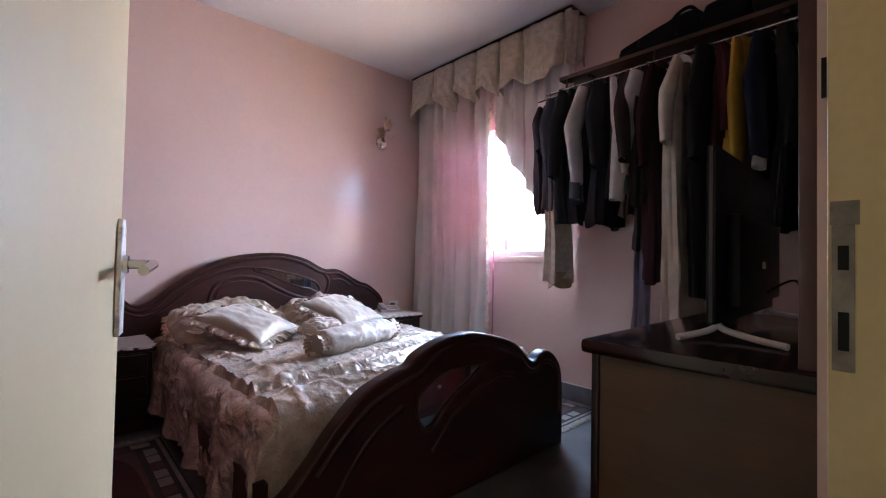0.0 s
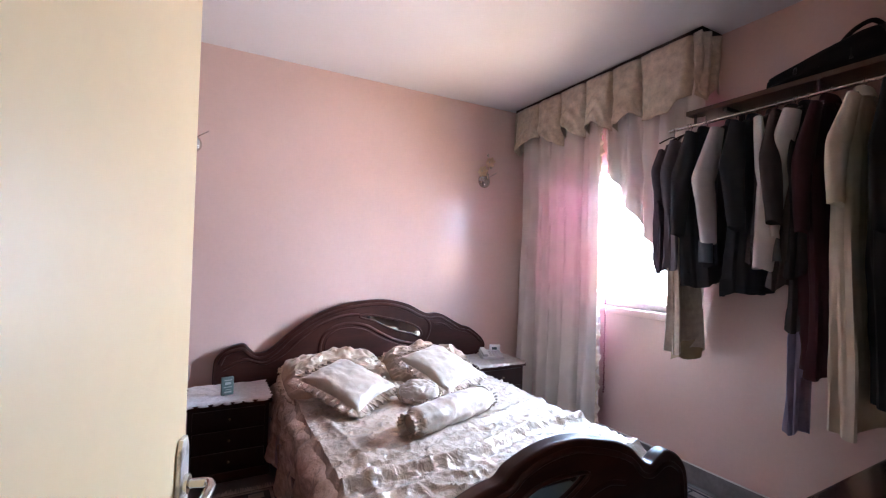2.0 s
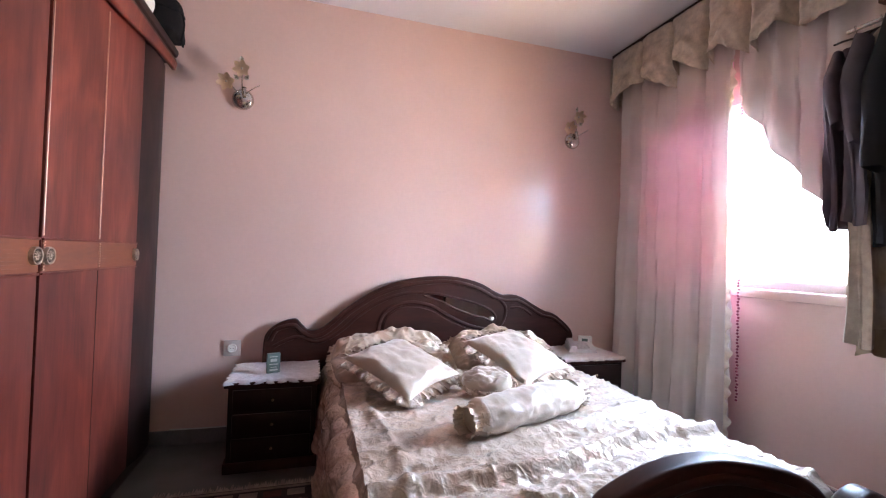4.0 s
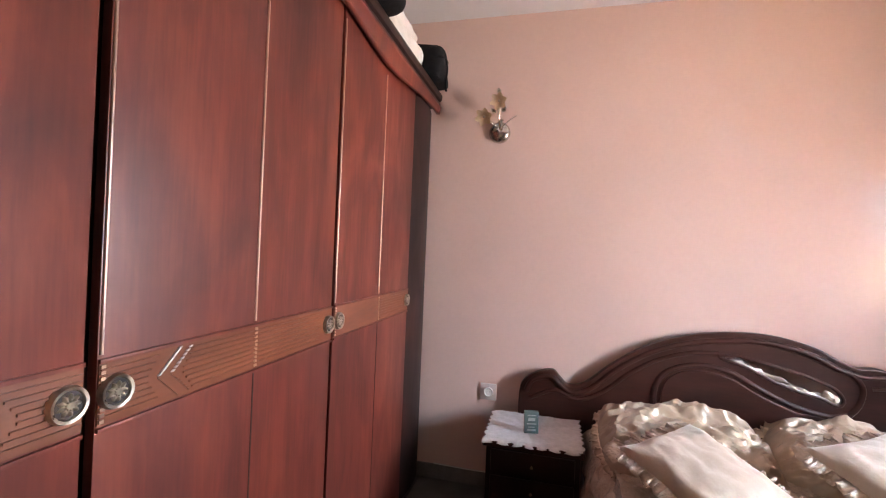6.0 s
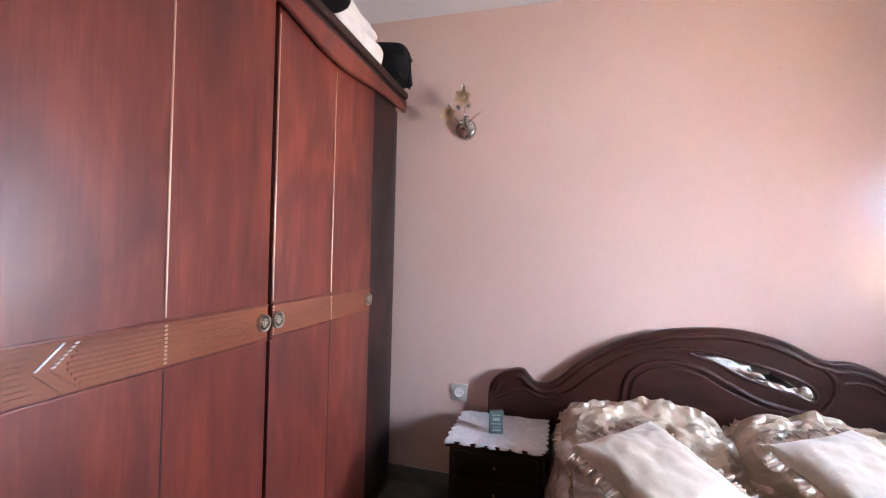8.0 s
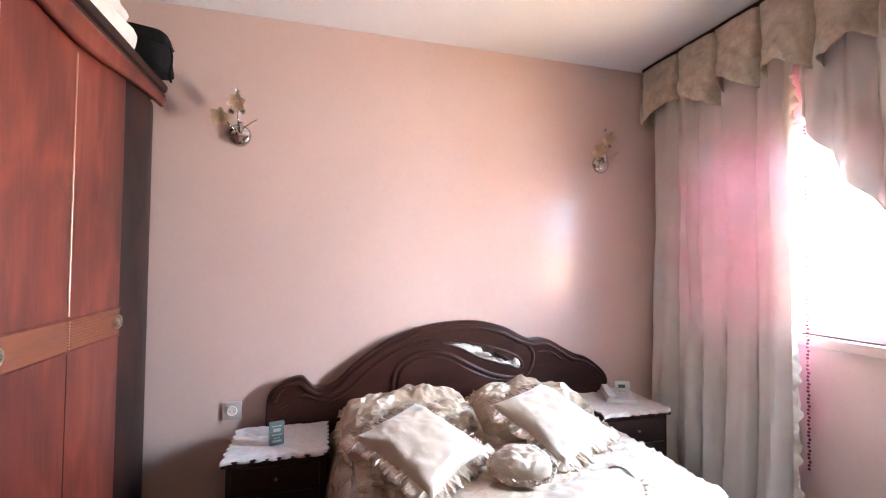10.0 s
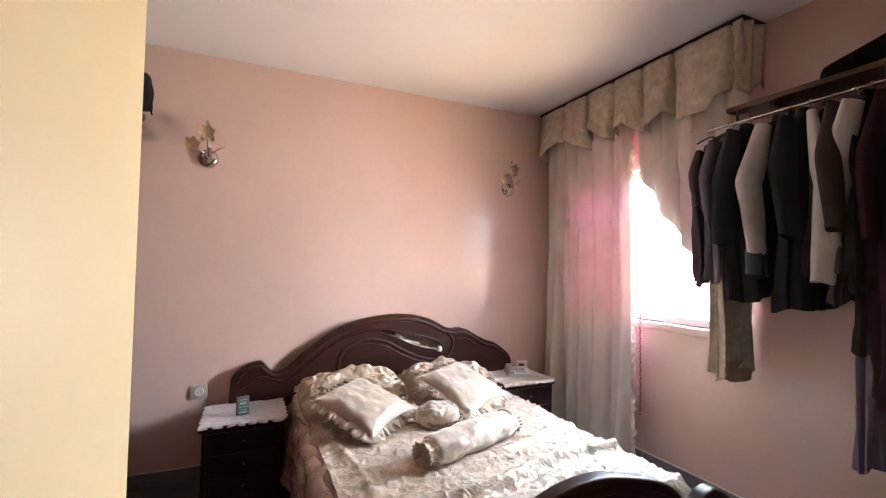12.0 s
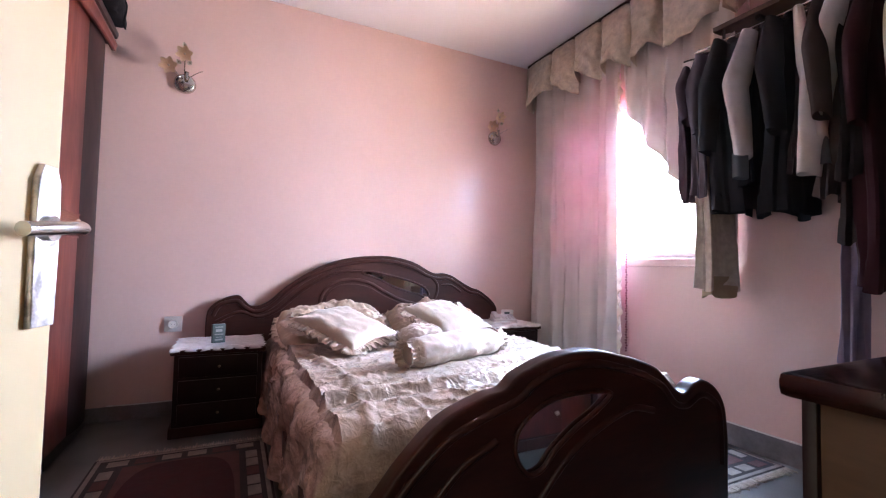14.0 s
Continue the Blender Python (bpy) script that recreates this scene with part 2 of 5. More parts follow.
def grid_mesh(nu, nv, f, wrap_u=False, caps=False):
    """A sheet of nu x nv cells from f(u, v) with u, v in 0..1."""
    bm = bmesh.new()
    cols = nu if wrap_u else nu + 1
    vs = [[bm.verts.new(f(i / nu, j / nv)) for i in range(cols)] for j in range(nv + 1)]
    for j in range(nv):
        for i in range(nu):
            k = (i + 1) % cols
            bm.faces.new((vs[j][i], vs[j][k], vs[j + 1][k], vs[j + 1][i]))
    if caps and wrap_u:
        bm.faces.new(vs[0])
        bm.faces.new(vs[-1])
    return bm


def fbm(x, y, z=0.0, octaves=4):
    return noise.fractal(Vector((x, y, z)), 1.0, 2.0, octaves)


# ---- structure ----
def structure(name, bm, mat, label, category, smooth=False):
    return tagged(part(name, bm, mat, None, label, smooth), label, category, kind="structure")


HALL = (-1.6, 2.6, -1.5)            # hallway behind the door: x from, x to, y back
SB = 0.78                           # hall side of the south wall
structure("floor", boxes((HALL[0], X1 + 0.2, HALL[2], Y1 + 0.2, -0.1, 0)), M["floor"], "dark grey terrazzo floor, dull with wear", "floor")
structure("ceiling", boxes((X0 - 0.2, X1 + 0.2, SB, Y1 + 0.2, H, H + 0.15)), M["ceiling"], "white painted ceiling with a faint blue cast", "ceiling")
structure("ceiling_hall", boxes((HALL[0], HALL[1], HALL[2], SB, 2.7, 2.85)), M["ceiling"], "white painted hallway ceiling", "ceiling")
structure("wall_north", boxes((X0 - 0.2, X1 + 0.2, Y1, Y1 + 0.2, 0, H)), M["wall"], "salmon pink satin painted wall behind the bed", "wall")
structure("wall_west", boxes((X0 - 0.2, X0, Y0, Y1, 0, H)), M["wall"], "salmon pink painted wall behind the wardrobe", "wall")
structure("wall_east", boxes((X1, X1 + WALL, SB, WIN[0], 0, H), (X1, X1 + WALL, WIN[1], Y1, 0, H), (X1, X1 + WALL, WIN[0], WIN[1], 0, WIN[2]),
                             (X1, X1 + WALL, WIN[0], WIN[1], WIN[3], H)), M["wall"], "salmon pink painted wall with the window opening", "wall")
structure("wall_south", boxes((X0 - 0.2, DOOR[0], SB, Y0, 0, H), (DOOR[1], X1, SB, Y0, 0, H), (DOOR[0], DOOR[1], SB, Y0, DOOR[2], H)), M["wall"],
          "salmon pink painted wall with the doorway", "wall")
structure("wall_hall_back", boxes((HALL[0], HALL[1], HALL[2] - 0.15, HALL[2], 0, 2.7)), M["door"], "cream painted hallway wall", "wall")
structure("wall_hall_west", boxes((HALL[0] - 0.15, HALL[0], HALL[2], SB, 0, 2.7)), M["door"], "cream painted hallway wall", "wall")
structure("wall_hall_east", boxes((HALL[1], HALL[1] + 0.15, HALL[2], SB, 0, 2.7)), M["door"], "cream painted hallway wall", "wall")
structure("wall_hall_front", boxes((HALL[0], X0 - 0.2, SB, SB + 0.1, 0, 2.7)), M["door"], "cream painted hallway wall", "wall")

BB = 0.105
structure("baseboard_north", boxes((X0, X1, Y1 - 0.016, Y1, 0, 0.088), bevel=0.003), M["stone"], "grey marble skirting along the bed wall", "baseboard")
structure("baseboard_east", boxes((X1 - 0.016, X1, Y0, Y1 - 0.016, 0, 0.12), bevel=0.003), M["stone"], "grey marble skirting under the window", "baseboard")
structure("baseboard_south", boxes((DOOR[1] + 0.05, X1 - 0.016, Y0, Y0 + 0.016, 0, BB), bevel=0.003), M["stone"], "grey marble skirting beside the door", "baseboard")


# ---- window, curtains, outside ----
structure("backdrop", boxes((9.0, 9.05, -6, 14, -3, 9)), None, "sunlit pale haze beyond the window", "backdrop").data.materials.append(bpy.data.materials.new("bright_haze"))
haze = bpy.data.materials["bright_haze"]
haze.use_nodes = True
hb = haze.node_tree.nodes["Principled BSDF"]
hb.inputs["Base Color"].default_value = (0.8, 0.8, 0.8, 1)
hn, hl = haze.node_tree.nodes, haze.node_tree.links
hc, hs, hr = hn.new("ShaderNodeTexCoord"), hn.new("ShaderNodeSeparateXYZ"), hn.new("ShaderNodeMapRange")
hr.inputs["From Min"].default_value, hr.inputs["From Max"].default_value = -0.5, 3.5
hramp = hn.new("ShaderNodeValToRGB")
hramp.color_ramp.elements[0].color, hramp.color_ramp.elements[1].color = (1.0, 0.88, 0.74, 1), (0.82, 0.91, 1.0, 1)
hl.new(hc.outputs["Object"], hs.inputs[0])
hl.new(hs.outputs["Z"], hr.inputs[0])
hl.new(hr.outputs[0], hramp.inputs[0])
hl.new(hramp.outputs[0], hb.inputs["Emission Color"])
hb.inputs["Emission Strength"].default_value = 16.0

WY0, WY1, WZ0, WZ1 = WIN
win = thing("window_1", pose(X1 + 0.1, (WY0 + WY1) / 2, WZ0), "white-framed window full of bright daylight above a pink sill", "window", kind="structure")
hw, hh = (WY1 - WY0) / 2, WZ1 - WZ0
part("window_frame", boxes((-0.03, 0.03, -hw, -hw + 0.05, 0, hh), (-0.03, 0.03, hw - 0.05, hw, 0, hh), (-0.03, 0.03, -hw + 0.05, hw - 0.05, 0, 0.05),
                           (-0.03, 0.03, -hw + 0.05, hw - 0.05, hh - 0.05, hh), (-0.03, 0.03, -0.025, 0.025, 0.05, hh - 0.05), bevel=0.004), M["upvc"], win)
glass = bpy.data.materials.new("clear_glass")
glass.use_nodes = True
g = glass.node_tree.nodes["Principled BSDF"]
g.inputs["Transmission Weight"].default_value, g.inputs["Roughness"].default_value, g.inputs["IOR"].default_value = 1.0, 0.0, 1.45
for a, b in ((-hw + 0.05, -0.025), (0.025, hw - 0.05)):
    pane = part("pane", boxes((0.04, 0.044, a, b, 0.05, hh - 0.05)), glass, win, smooth=False)
    pane.visible_shadow = False
part("window_sill", boxes((-0.13, -0.03, -hw - 0.02, hw + 0.02, -0.055, 0.0), bevel=0.008), M["wall"], win, "pink painted projecting sill")


def drape(name, parent, x, y0, y1, z0, z1, folds, amp, mat, label="", hem=0.0, seed=0.0, cut=None, wave=0.0, back=0.0):
    """A hanging cloth with soft folds; cut(u) gives the height of its lower edge, wave scallops its upright edge."""
    def f(u, v):
        y = y0 + (y1 - y0) * u
        zb = cut(u) if cut else z0
        z = z1 + (zb - z1) * v
        ph = folds * 2 * math.pi * (u + 0.05 * fbm(u * 3, seed, v * 0.8))
        a = amp * (0.35 + 0.65 * v) * (0.8 + 0.5 * fbm(u * 4, v * 1.3, seed))
        xx = x + back * max(0.0, (u - 0.90) / 0.10) ** 2 + a * math.sin(ph) + 0.35 * a * math.sin(2.3 * ph + 1.1 + seed) + 0.012 * fbm(u * 9, v * 5, seed + 4)
        y += 0.012 * math.cos(ph) * (0.3 + v) * (1 if 0 < u < 1 else 0)
        if wave and u == 0:
            y += wave * math.sin(v * 90) * (0.6 + 0.6 * fbm(v * 20, seed))
        return xx, y, z + hem * math.sin(ph * 0.5) * v
    bm = grid_mesh(max(40, int(folds * 14)), 60, f)
    ob = part(name, bm, mat, parent, label)
    so = ob.modifiers.new("thickness", "SOLIDIFY")
    so.thickness = 0.002
    return ob


cur = thing("curtain", pose(3.5, 3.3, 0), "grey-beige curtains with pink lining hanging open at the window", "curtain")
PX, PY = -3.5, -3.3


def at(x, y):
    return x + PX, y + PY


drape("curtain_panel", cur, 3.47 + PX, 3.30 + PY, 4.345 + PY, 0.04, 2.86, 5.5, 0.060, M["curtain"], seed=1.0, wave=0.012, back=0.12)
drape("lining", cur, 3.535 + PX, 3.35 + PY, 4.25 + PY, 0.10, 2.84, 7.5, 0.012, M["pink"], "bright pink sheer lining", seed=3.0)


def swag_edge(u):
    # lower edge of the gathered panel, from the middle of the window down to its far side
    return 2.21 - 0.02 * math.sin(5 * u) - 1.05 * (1 - u) ** 0.85


drape("gathered_panel", cur, 3.48 + PX, 2.50 + PY, 3.27 + PY, 1.2, 2.86, 5.5, 0.028, M["curtain_doubled"], "curtain panel drawn to one side", seed=5.0, cut=swag_edge)
drape("gathered_lining", cur, 3.53 + PX, 2.62 + PY, 3.18 + PY, 1.2, 2.84, 5.0, 0.012, M["pink"], "bright pink sheer lining", seed=7.0, cut=lambda u: swag_edge(u) + 0.07)
# beaded cord beside the pink lining
bm = bmesh.new()
for i in range(95):
    z = 2.17 - i * 0.0185
    bmesh.ops.create_uvsphere(bm, u_segments=6, v_segments=4, radius=0.0075, matrix=Matrix.Translation((3.50 + PX, 3.262 + PY + 0.003 * math.sin(i * 2.1), z)))
M["bead"] = material("dark_red_beads", (0.20, 0.02, 0.05), 0.4, scale=30, vary=0.2)
part("beaded_cord", bm, M["bead"], cur, "dark red beaded cord")
# frill along the open edge of the panel
bm = grid_mesh(160, 3, lambda u, v: (3.455 + PX + 0.016 * math.sin(u * 190) * v, 3.305 + PY - 0.03 * v - 0.012 * v * math.sin(u * 75), 0.05 + 2.4 * u))
M["frill"] = material("cream_frill", (0.74, 0.66, 0.54), 0.5, scale=30, vary=0.08, bump=0.05, through_light=0.3)
part("frill", bm, M["frill"], cur, "ruffled cream edging")

pel = thing("curtain_pelmet", pose(3.52, 3.33, 2.86), "pleated beige damask pelmet hung from the ceiling line", "pelmet")
part("pelmet_board", boxes((-0.11, 0.1, -0.85, 1.0, 0.03, 0.052)), M["darkv"], pel, "dark wooden board")
PLEATS = (1.0, 0.676, 0.387, 0.109, -0.158, -0.402, -0.781, -0.86)
HEM_Y = (-0.85, -0.77, -0.65, -0.48, -0.35, -0.17, -0.01, 0.11, 0.31, 0.40, 0.66, 0.95, 1.0)
HEM_DROP = (0.43, 0.35, 0.47, 0.48, 0.38, 0.475, 0.35, 0.457, 0.315, 0.45, 0.28, 0.41, 0.40)


def pelmet_front(u, v):
    # swags hung between pinched pleats, with pointed tails below each pleat
    y = 1.0 - 1.85 * u
    drop = float(np.interp(y, HEM_Y, HEM_DROP)) + 0.012 * fbm(u * 30, 3.1)
    k = max(i for i in range(7) if PLEATS[i] >= y - 1e-6)
    a, b = PLEATS[k], PLEATS[k + 1]
    s = (a - y) / (a - b)
    near = min(a - y, y - b)
    xx = -0.105 - 0.045 * math.sin(math.pi * s) ** 0.7 * (0.25 + v)
    xx += 0.10 * math.exp(-(near / (0.008 + 0.028 * v)) ** 2) * (0.25 + v) * (0 < k or a - y > y - b)
    xx -= 0.024 * math.exp(-((a - y - 0.05 - 0.02 * v) / 0.022) ** 2) * v
    # soft drape lines sagging across each swag
    xx -= 0.010 * math.sin(14 * v * (0.5 + math.sin(math.pi * s)) + k) * math.sin(math.pi * s) * (0.3 + 0.7 * v) + 0.008 * fbm(u * 25, v * 4, 1.0)
    return xx, y, 0.03 - drop * v


front = part("pelmet_front", grid_mesh(260, 18, pelmet_front), M["pelmet"], pel)
front.modifiers.new("thickness", "SOLIDIFY").thickness = 0.003
for k, yy in ((0, 1.0), (1, -0.85)):
    ret = part("pelmet_return", grid_mesh(20, 14, lambda u, v: (-0.115 + 0.215 * u, yy + 0.016 * math.sin(u * 13 + v * 2), 0.03 - (0.38 + 0.05 * math.sin(u * 6)) * v)), M["pelmet"], pel)
    ret.modifiers.new("thickness", "SOLIDIFY").thickness = 0.003

# ---- door ----
door = thing("door_1", pose(0.545, 0.95, 0, 0, 0, 75.9), "cream painted door standing open, scuffed by the latch", "door", kind="structure")
part("door_leaf", boxes((0, 0.871, 0, 0.04, 0.012, 2.04), bevel=0.003), M["door"], door)


HP = 0.841


def handle_set(sign):
    y0 = 0 if sign < 0 else 0.04
    outline = [(-0.021, -0.1), (0.021, -0.1), (0.023, 0.0), (0.021, 0.085), (0.012, 0.105), (-0.012, 0.105), (-0.021, 0.085), (-0.023, 0.0)]
    me = curve_mesh("handle_plate", [outline], extrude=0.0025, bevel=0.0018)
    pl = part("handle_plate", me, M["plate"], door, "worn chrome plate", m=pose(HP, y0 + sign * 0.0045, 1.005, 90, 0, 0))
    pts = [(HP, y0, 1.03), (HP, y0 + sign * 0.035, 1.03), (HP - 0.006, y0 + sign * 0.05, 1.03), (HP - 0.033, y0 + sign * 0.055, 1.03), (HP - 0.108, y0 + sign * 0.05, 1.022)]
    tube("lever", spline(pts, 5), 0.0085, M["chrome"], door, label="chrome lever handle")
    part("rose", lathe([(0.001, 0), (0.016, 0.0), (0.016, 0.008), (0.011, 0.012), (0.001, 0.012)], 16, "y"), M["chrome"], door, m=pose(HP, y0 + sign * 0.004 - (0.012 if sign < 0 else 0), 1.03))
    part("keyhole", boxes((HP - 0.007, HP + 0.007, min(y0, y0 + sign * 0.0075), max(y0, y0 + sign * 0.0075), 0.935, 0.972), bevel=0.002), M["black"], door, "dark keyhole slot")


handle_set(-1)
handle_set(1)
part("latch_plate", boxes((0.870, 0.8735, 0.01, 0.03, 0.93, 1.1)), M["chrome"], door, "steel latch plate")
for z in (0.25, 1.0, 1.8):
    part("hinge", lathe([(0.001, 0), (0.008, 0), (0.008, 0.1), (0.001, 0.1)], 10), M["chrome"], door, m=pose(-0.002, 0.0, z))

frame1 = thing("door_frame", pose(0, 0, 0), "yellow painted door frame, chipped around the strike plate", "door frame", kind="structure")
part("jamb", boxes((DOOR[1] - 0.035, DOOR[1] + 0.002, SB - 0.012, Y0 - 0.015, 0, DOOR[2]), bevel=0.004), M["jamb"], frame1)
part("jamb", boxes((DOOR[0] - 0.002, DOOR[0] + 0.012, SB - 0.012, Y0 + 0.012, 0, DOOR[2]), bevel=0.004), M["jamb"], frame1)
part("head", boxes((DOOR[0] + 0.012, DOOR[1] - 0.035, SB - 0.012, Y0 + 0.012, DOOR[2] - 0.03, DOOR[2] + 0.002), bevel=0.004), M["jamb"], frame1)
jx = DOOR[1] - 0.035
part("strike_plate", boxes((jx - 0.003, jx + 0.001, 0.87, 0.895, 0.90, 1.11), bevel=0.001), M["chip"], frame1, "bare grey strike recess")
for z0, z1 in ((1.045, 1.08), (0.93, 0.985)):
    part("strike_hole", boxes((jx - 0.005, jx + 0.001, 0.876, 0.888, z0, z1)), M["black"], frame1, "dark latch hole")
part("paint_chip", boxes((jx - 0.002, jx + 0.001, 0.865, 0.897, 1.11, 1.145), bevel=0.001), M["chip"], frame1, "chipped grey patch")
part("hinge_slot", boxes((jx - 0.003, jx + 0.001, 0.90, 0.906, 1.30, 1.36)), M["black"], frame1, "dark slot")

# ---- wardrobe ----
FX = 0.232
ward = thing("wardrobe", pose(0, 0, 0), "red mahogany wardrobe with sliding doors and round silver pulls", "wardrobe")
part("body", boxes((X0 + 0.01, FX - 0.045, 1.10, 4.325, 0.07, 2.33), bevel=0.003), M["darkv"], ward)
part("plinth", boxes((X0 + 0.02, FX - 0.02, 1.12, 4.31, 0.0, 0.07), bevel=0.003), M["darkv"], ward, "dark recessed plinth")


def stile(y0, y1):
    # rounded post in mahogany darkened by its painted-in reflection
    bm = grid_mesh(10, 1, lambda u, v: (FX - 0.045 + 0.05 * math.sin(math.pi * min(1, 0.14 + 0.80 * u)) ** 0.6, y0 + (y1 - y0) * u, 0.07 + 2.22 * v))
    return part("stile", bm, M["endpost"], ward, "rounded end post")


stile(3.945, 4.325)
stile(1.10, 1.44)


def pull(parent, y, z, x):
    k = part("pull", lathe([(0.001, 0.006), (0.0225, 0.006), (0.024, 0.012), (0.029, 0.013), (0.031, 0.006), (0.031, 0), (0.001, 0)], 28, "x"),
             M["silver"], parent, "round antique silver pull", m=pose(x, y, z))
    # dark disc in place of the shade around the rosette
    part("recess", lathe([(0.001, 0.0066), (0.0225, 0.0066), (0.0225, 0.0082), (0.001, 0.0082)], 20, "x"), M["shadow_gap"], k, "dark disc painted as the shade behind the rosette")
    def pressed(u, v):
        a = 2 * math.pi * u
        petal = 0.5 + 0.5 * math.cos(9 * a)
        r = 0.001 + v * (0.0125 + 0.0055 * petal)
        rise = 0.0065 if v < 0.35 else 0.0035 + 0.0035 * petal * math.sin(math.pi * (v - 0.35) / 0.65)
        return 0.0068 + (rise if v < 1 else 0.0015), r * math.cos(a), r * math.sin(a)
    bm = grid_mesh(72, 9, pressed, wrap_u=True, caps=True)
    part("rosette", bm, M["silver"], k)


NOTCH = bpy.data.meshes.new("notch")
bm = boxes((0, 0.0038, -0.004, 0.004, 0, 0.006))
bm.to_mesh(NOTCH)
bm.free()
NOTCH.materials.append(M["gold"])


def sliding_door(y0, y1, x, chevron_low, chevron_high, plain_half=False):
    d = part("sliding_door", boxes((x - 0.022, x, y0, y1, 0.08, 2.30), bevel=0.003), M["mahogany"], ward)
    w, mid = y1 - y0, (y0 + y1) / 2
    # upright gold bead in the middle and along the meeting edge
    tube("gold_bead", [(x + 0.001, mid, 1.24), (x + 0.001, mid, 2.22)], 0.0032, M["gold"], d, label="thin pale gold bead")
    tube("gold_bead", [(x + 0.001, y0 + 0.006, 1.24), (x + 0.001, y0 + 0.006, 2.26)], 0.0032, M["gold"], d, label="thin pale gold bead")
    # raised dark strip in place of a groove's shade
    part("lower_groove", boxes((x, x + 0.0015, mid - 0.002, mid + 0.002, 0.10, 1.105)), M["shadow_gap"], d, "fine dark strip painted as a groove's shade")
    b = part("band", boxes((x, x + 0.003, y0 + 0.002, y1 - 0.002, 1.118, 1.226)), M["band"], d, "lighter carved band")
    for z in (1.110, 1.229):
        part("band_moulding", boxes((x, x + 0.007, y0 + 0.001, y1 - 0.001, z - 0.004, z + 0.004), bevel=0.002), M["mahogany"], b)
    lo, hi = y0 + (0.20 if chevron_low else 0.03), y1 - (0.20 if chevron_high else 0.085)
    if plain_half:
        lo = mid + 0.01
    for i in range(8):
        z = 1.131 + i * 0.0117
        off = 0.028 * (1 - abs(i - 3.5) / 3.5)
        part("reed", boxes((x + 0.003, x + 0.0065, lo - (off if chevron_low else 0), hi + (off if chevron_high else 0), z - 0.0022, z + 0.0022)), M["band"], b, smooth=False)
        for on, a, c in ((chevron_low, y0 + 0.004, y0 + 0.118 - off), (chevron_high, y1 - 0.118 + off, y1 - 0.004)):
            if on:
                part("reed", boxes((x + 0.003, x + 0.0065, a, c, z - 0.0022, z + 0.0022)), M["band"], b, smooth=False)
    for tip, way, lit in ([(y0 + 0.115, 1, 1)] if chevron_low else []) + ([(y1 - 0.115, -1, -1)] if chevron_high else []):
        for k, (dy, mat) in enumerate(((0.0, M["lace"]), (0.03, M["lace"]))):
            for up in (1, -1):
                bm = bmesh.new()
                n = 1 if k == 0 else 7
                for j in range(n):
                    a, c = j / n, (j + (1 if n == 1 else 0.6)) / n
                    q = []
                    for s, e in ((a, 0), (c, 0), (c, 1), (a, 1)):
                        q.append((tip + way * (dy + 0.05 * s + 0.006 * e), 1.172 + up * (0.048 * s + 0.002)))
                    vs = [bm.verts.new((x + 0.0068, p, z)) for p, z in q] + [bm.verts.new((x + 0.003, p, z)) for p, z in q]
                    bm.faces.new(vs[:4])
                    for m2 in range(4):
                        bm.faces.new((vs[m2], vs[(m2 + 1) % 4], vs[4 + (m2 + 1) % 4], vs[4 + m2]))
                part("chevron", bm, mat if up == lit else M["band"], b, "pale inlaid chevron" if up == lit else "", smooth=False)
    for ny in (mid, y0 + 0.007):
        for j in range(10):
            part("notch", NOTCH, None, b, m=pose(x + 0.003, ny, 1.122 + j * 0.0105), smooth=False)
    return d


for y0, y1, x, lo, hi, ph in ((1.445, 2.262, FX - 0.004, True, True, False), (2.280, 3.088, FX, True, False, False), (3.112, 3.93, FX - 0.004, False, False, True)):
    d = sliding_door(y0, y1, x, lo, hi, ph)
    pull(d, y0 + 0.029, 1.172, x + 0.003)
    pull(d, y1 - 0.029, 1.172, x + 0.003)
# dark strips in place of the shade in the door gaps
part("gap", boxes((FX - 0.044, FX - 0.03, 2.255, 2.287, 0.08, 2.3), (FX - 0.044, FX - 0.03, 3.082, 3.118, 0.08, 2.3)), M["shadow_gap"], ward, "dark strips painted as the shade between doors")


def valance(u, v):
    y = 1.10 + 3.225 * u
    d = abs(y - 2.69)
    low = 2.285 - 0.035 * math.exp(-((d - 0.75) / 0.32) ** 2) + 0.012 * math.sin(d * 5)
    return FX + 0.008 + 0.010 * v ** 2, y, low + (2.345 - low) * v


va = part("valance", grid_mesh(90, 6, valance), M["mahogany"], ward, "curved carved valance")
va.modifiers.new("thickness", "SOLIDIFY").thickness = 0.02
dent = bpy.data.meshes.new("dentil")
bm = boxes((0, 0.006, 0, 0.008, 0, 0.034), bevel=0.001)
bm.to_mesh(dent)
bm.free()
for k in range(12):
    for c in (2.20, 3.05):
        part("dentil", dent, M["gold"], ward, m=pose(FX + 0.012, c + k * 0.015, 2.292), smooth=False)
prof = [(FX + 0.02, 2.335), (FX + 0.028, 2.35), (FX + 0.026, 2.366), (FX + 0.016, 2.374), (FX + 0.032, 2.382), (FX + 0.038, 2.40), (FX + 0.036, 2.418), (X0 + 0.01, 2.418), (X0 + 0.01, 2.335)]
bm = bmesh.new()
for a in (1.085, 4.335):
    vs = [bm.verts.new((x, a, z)) for x, z in prof]
    bm.faces.new(vs)
bm.verts.ensure_lookup_table()
n = len(prof)
for i in range(n):
    bm.faces.new((bm.verts[i], bm.verts[(i + 1) % n], bm.verts[n + (i + 1) % n], bm.verts[n + i]))
part("cornice", bm, M["darkv"], ward, "stepped dark cornice")


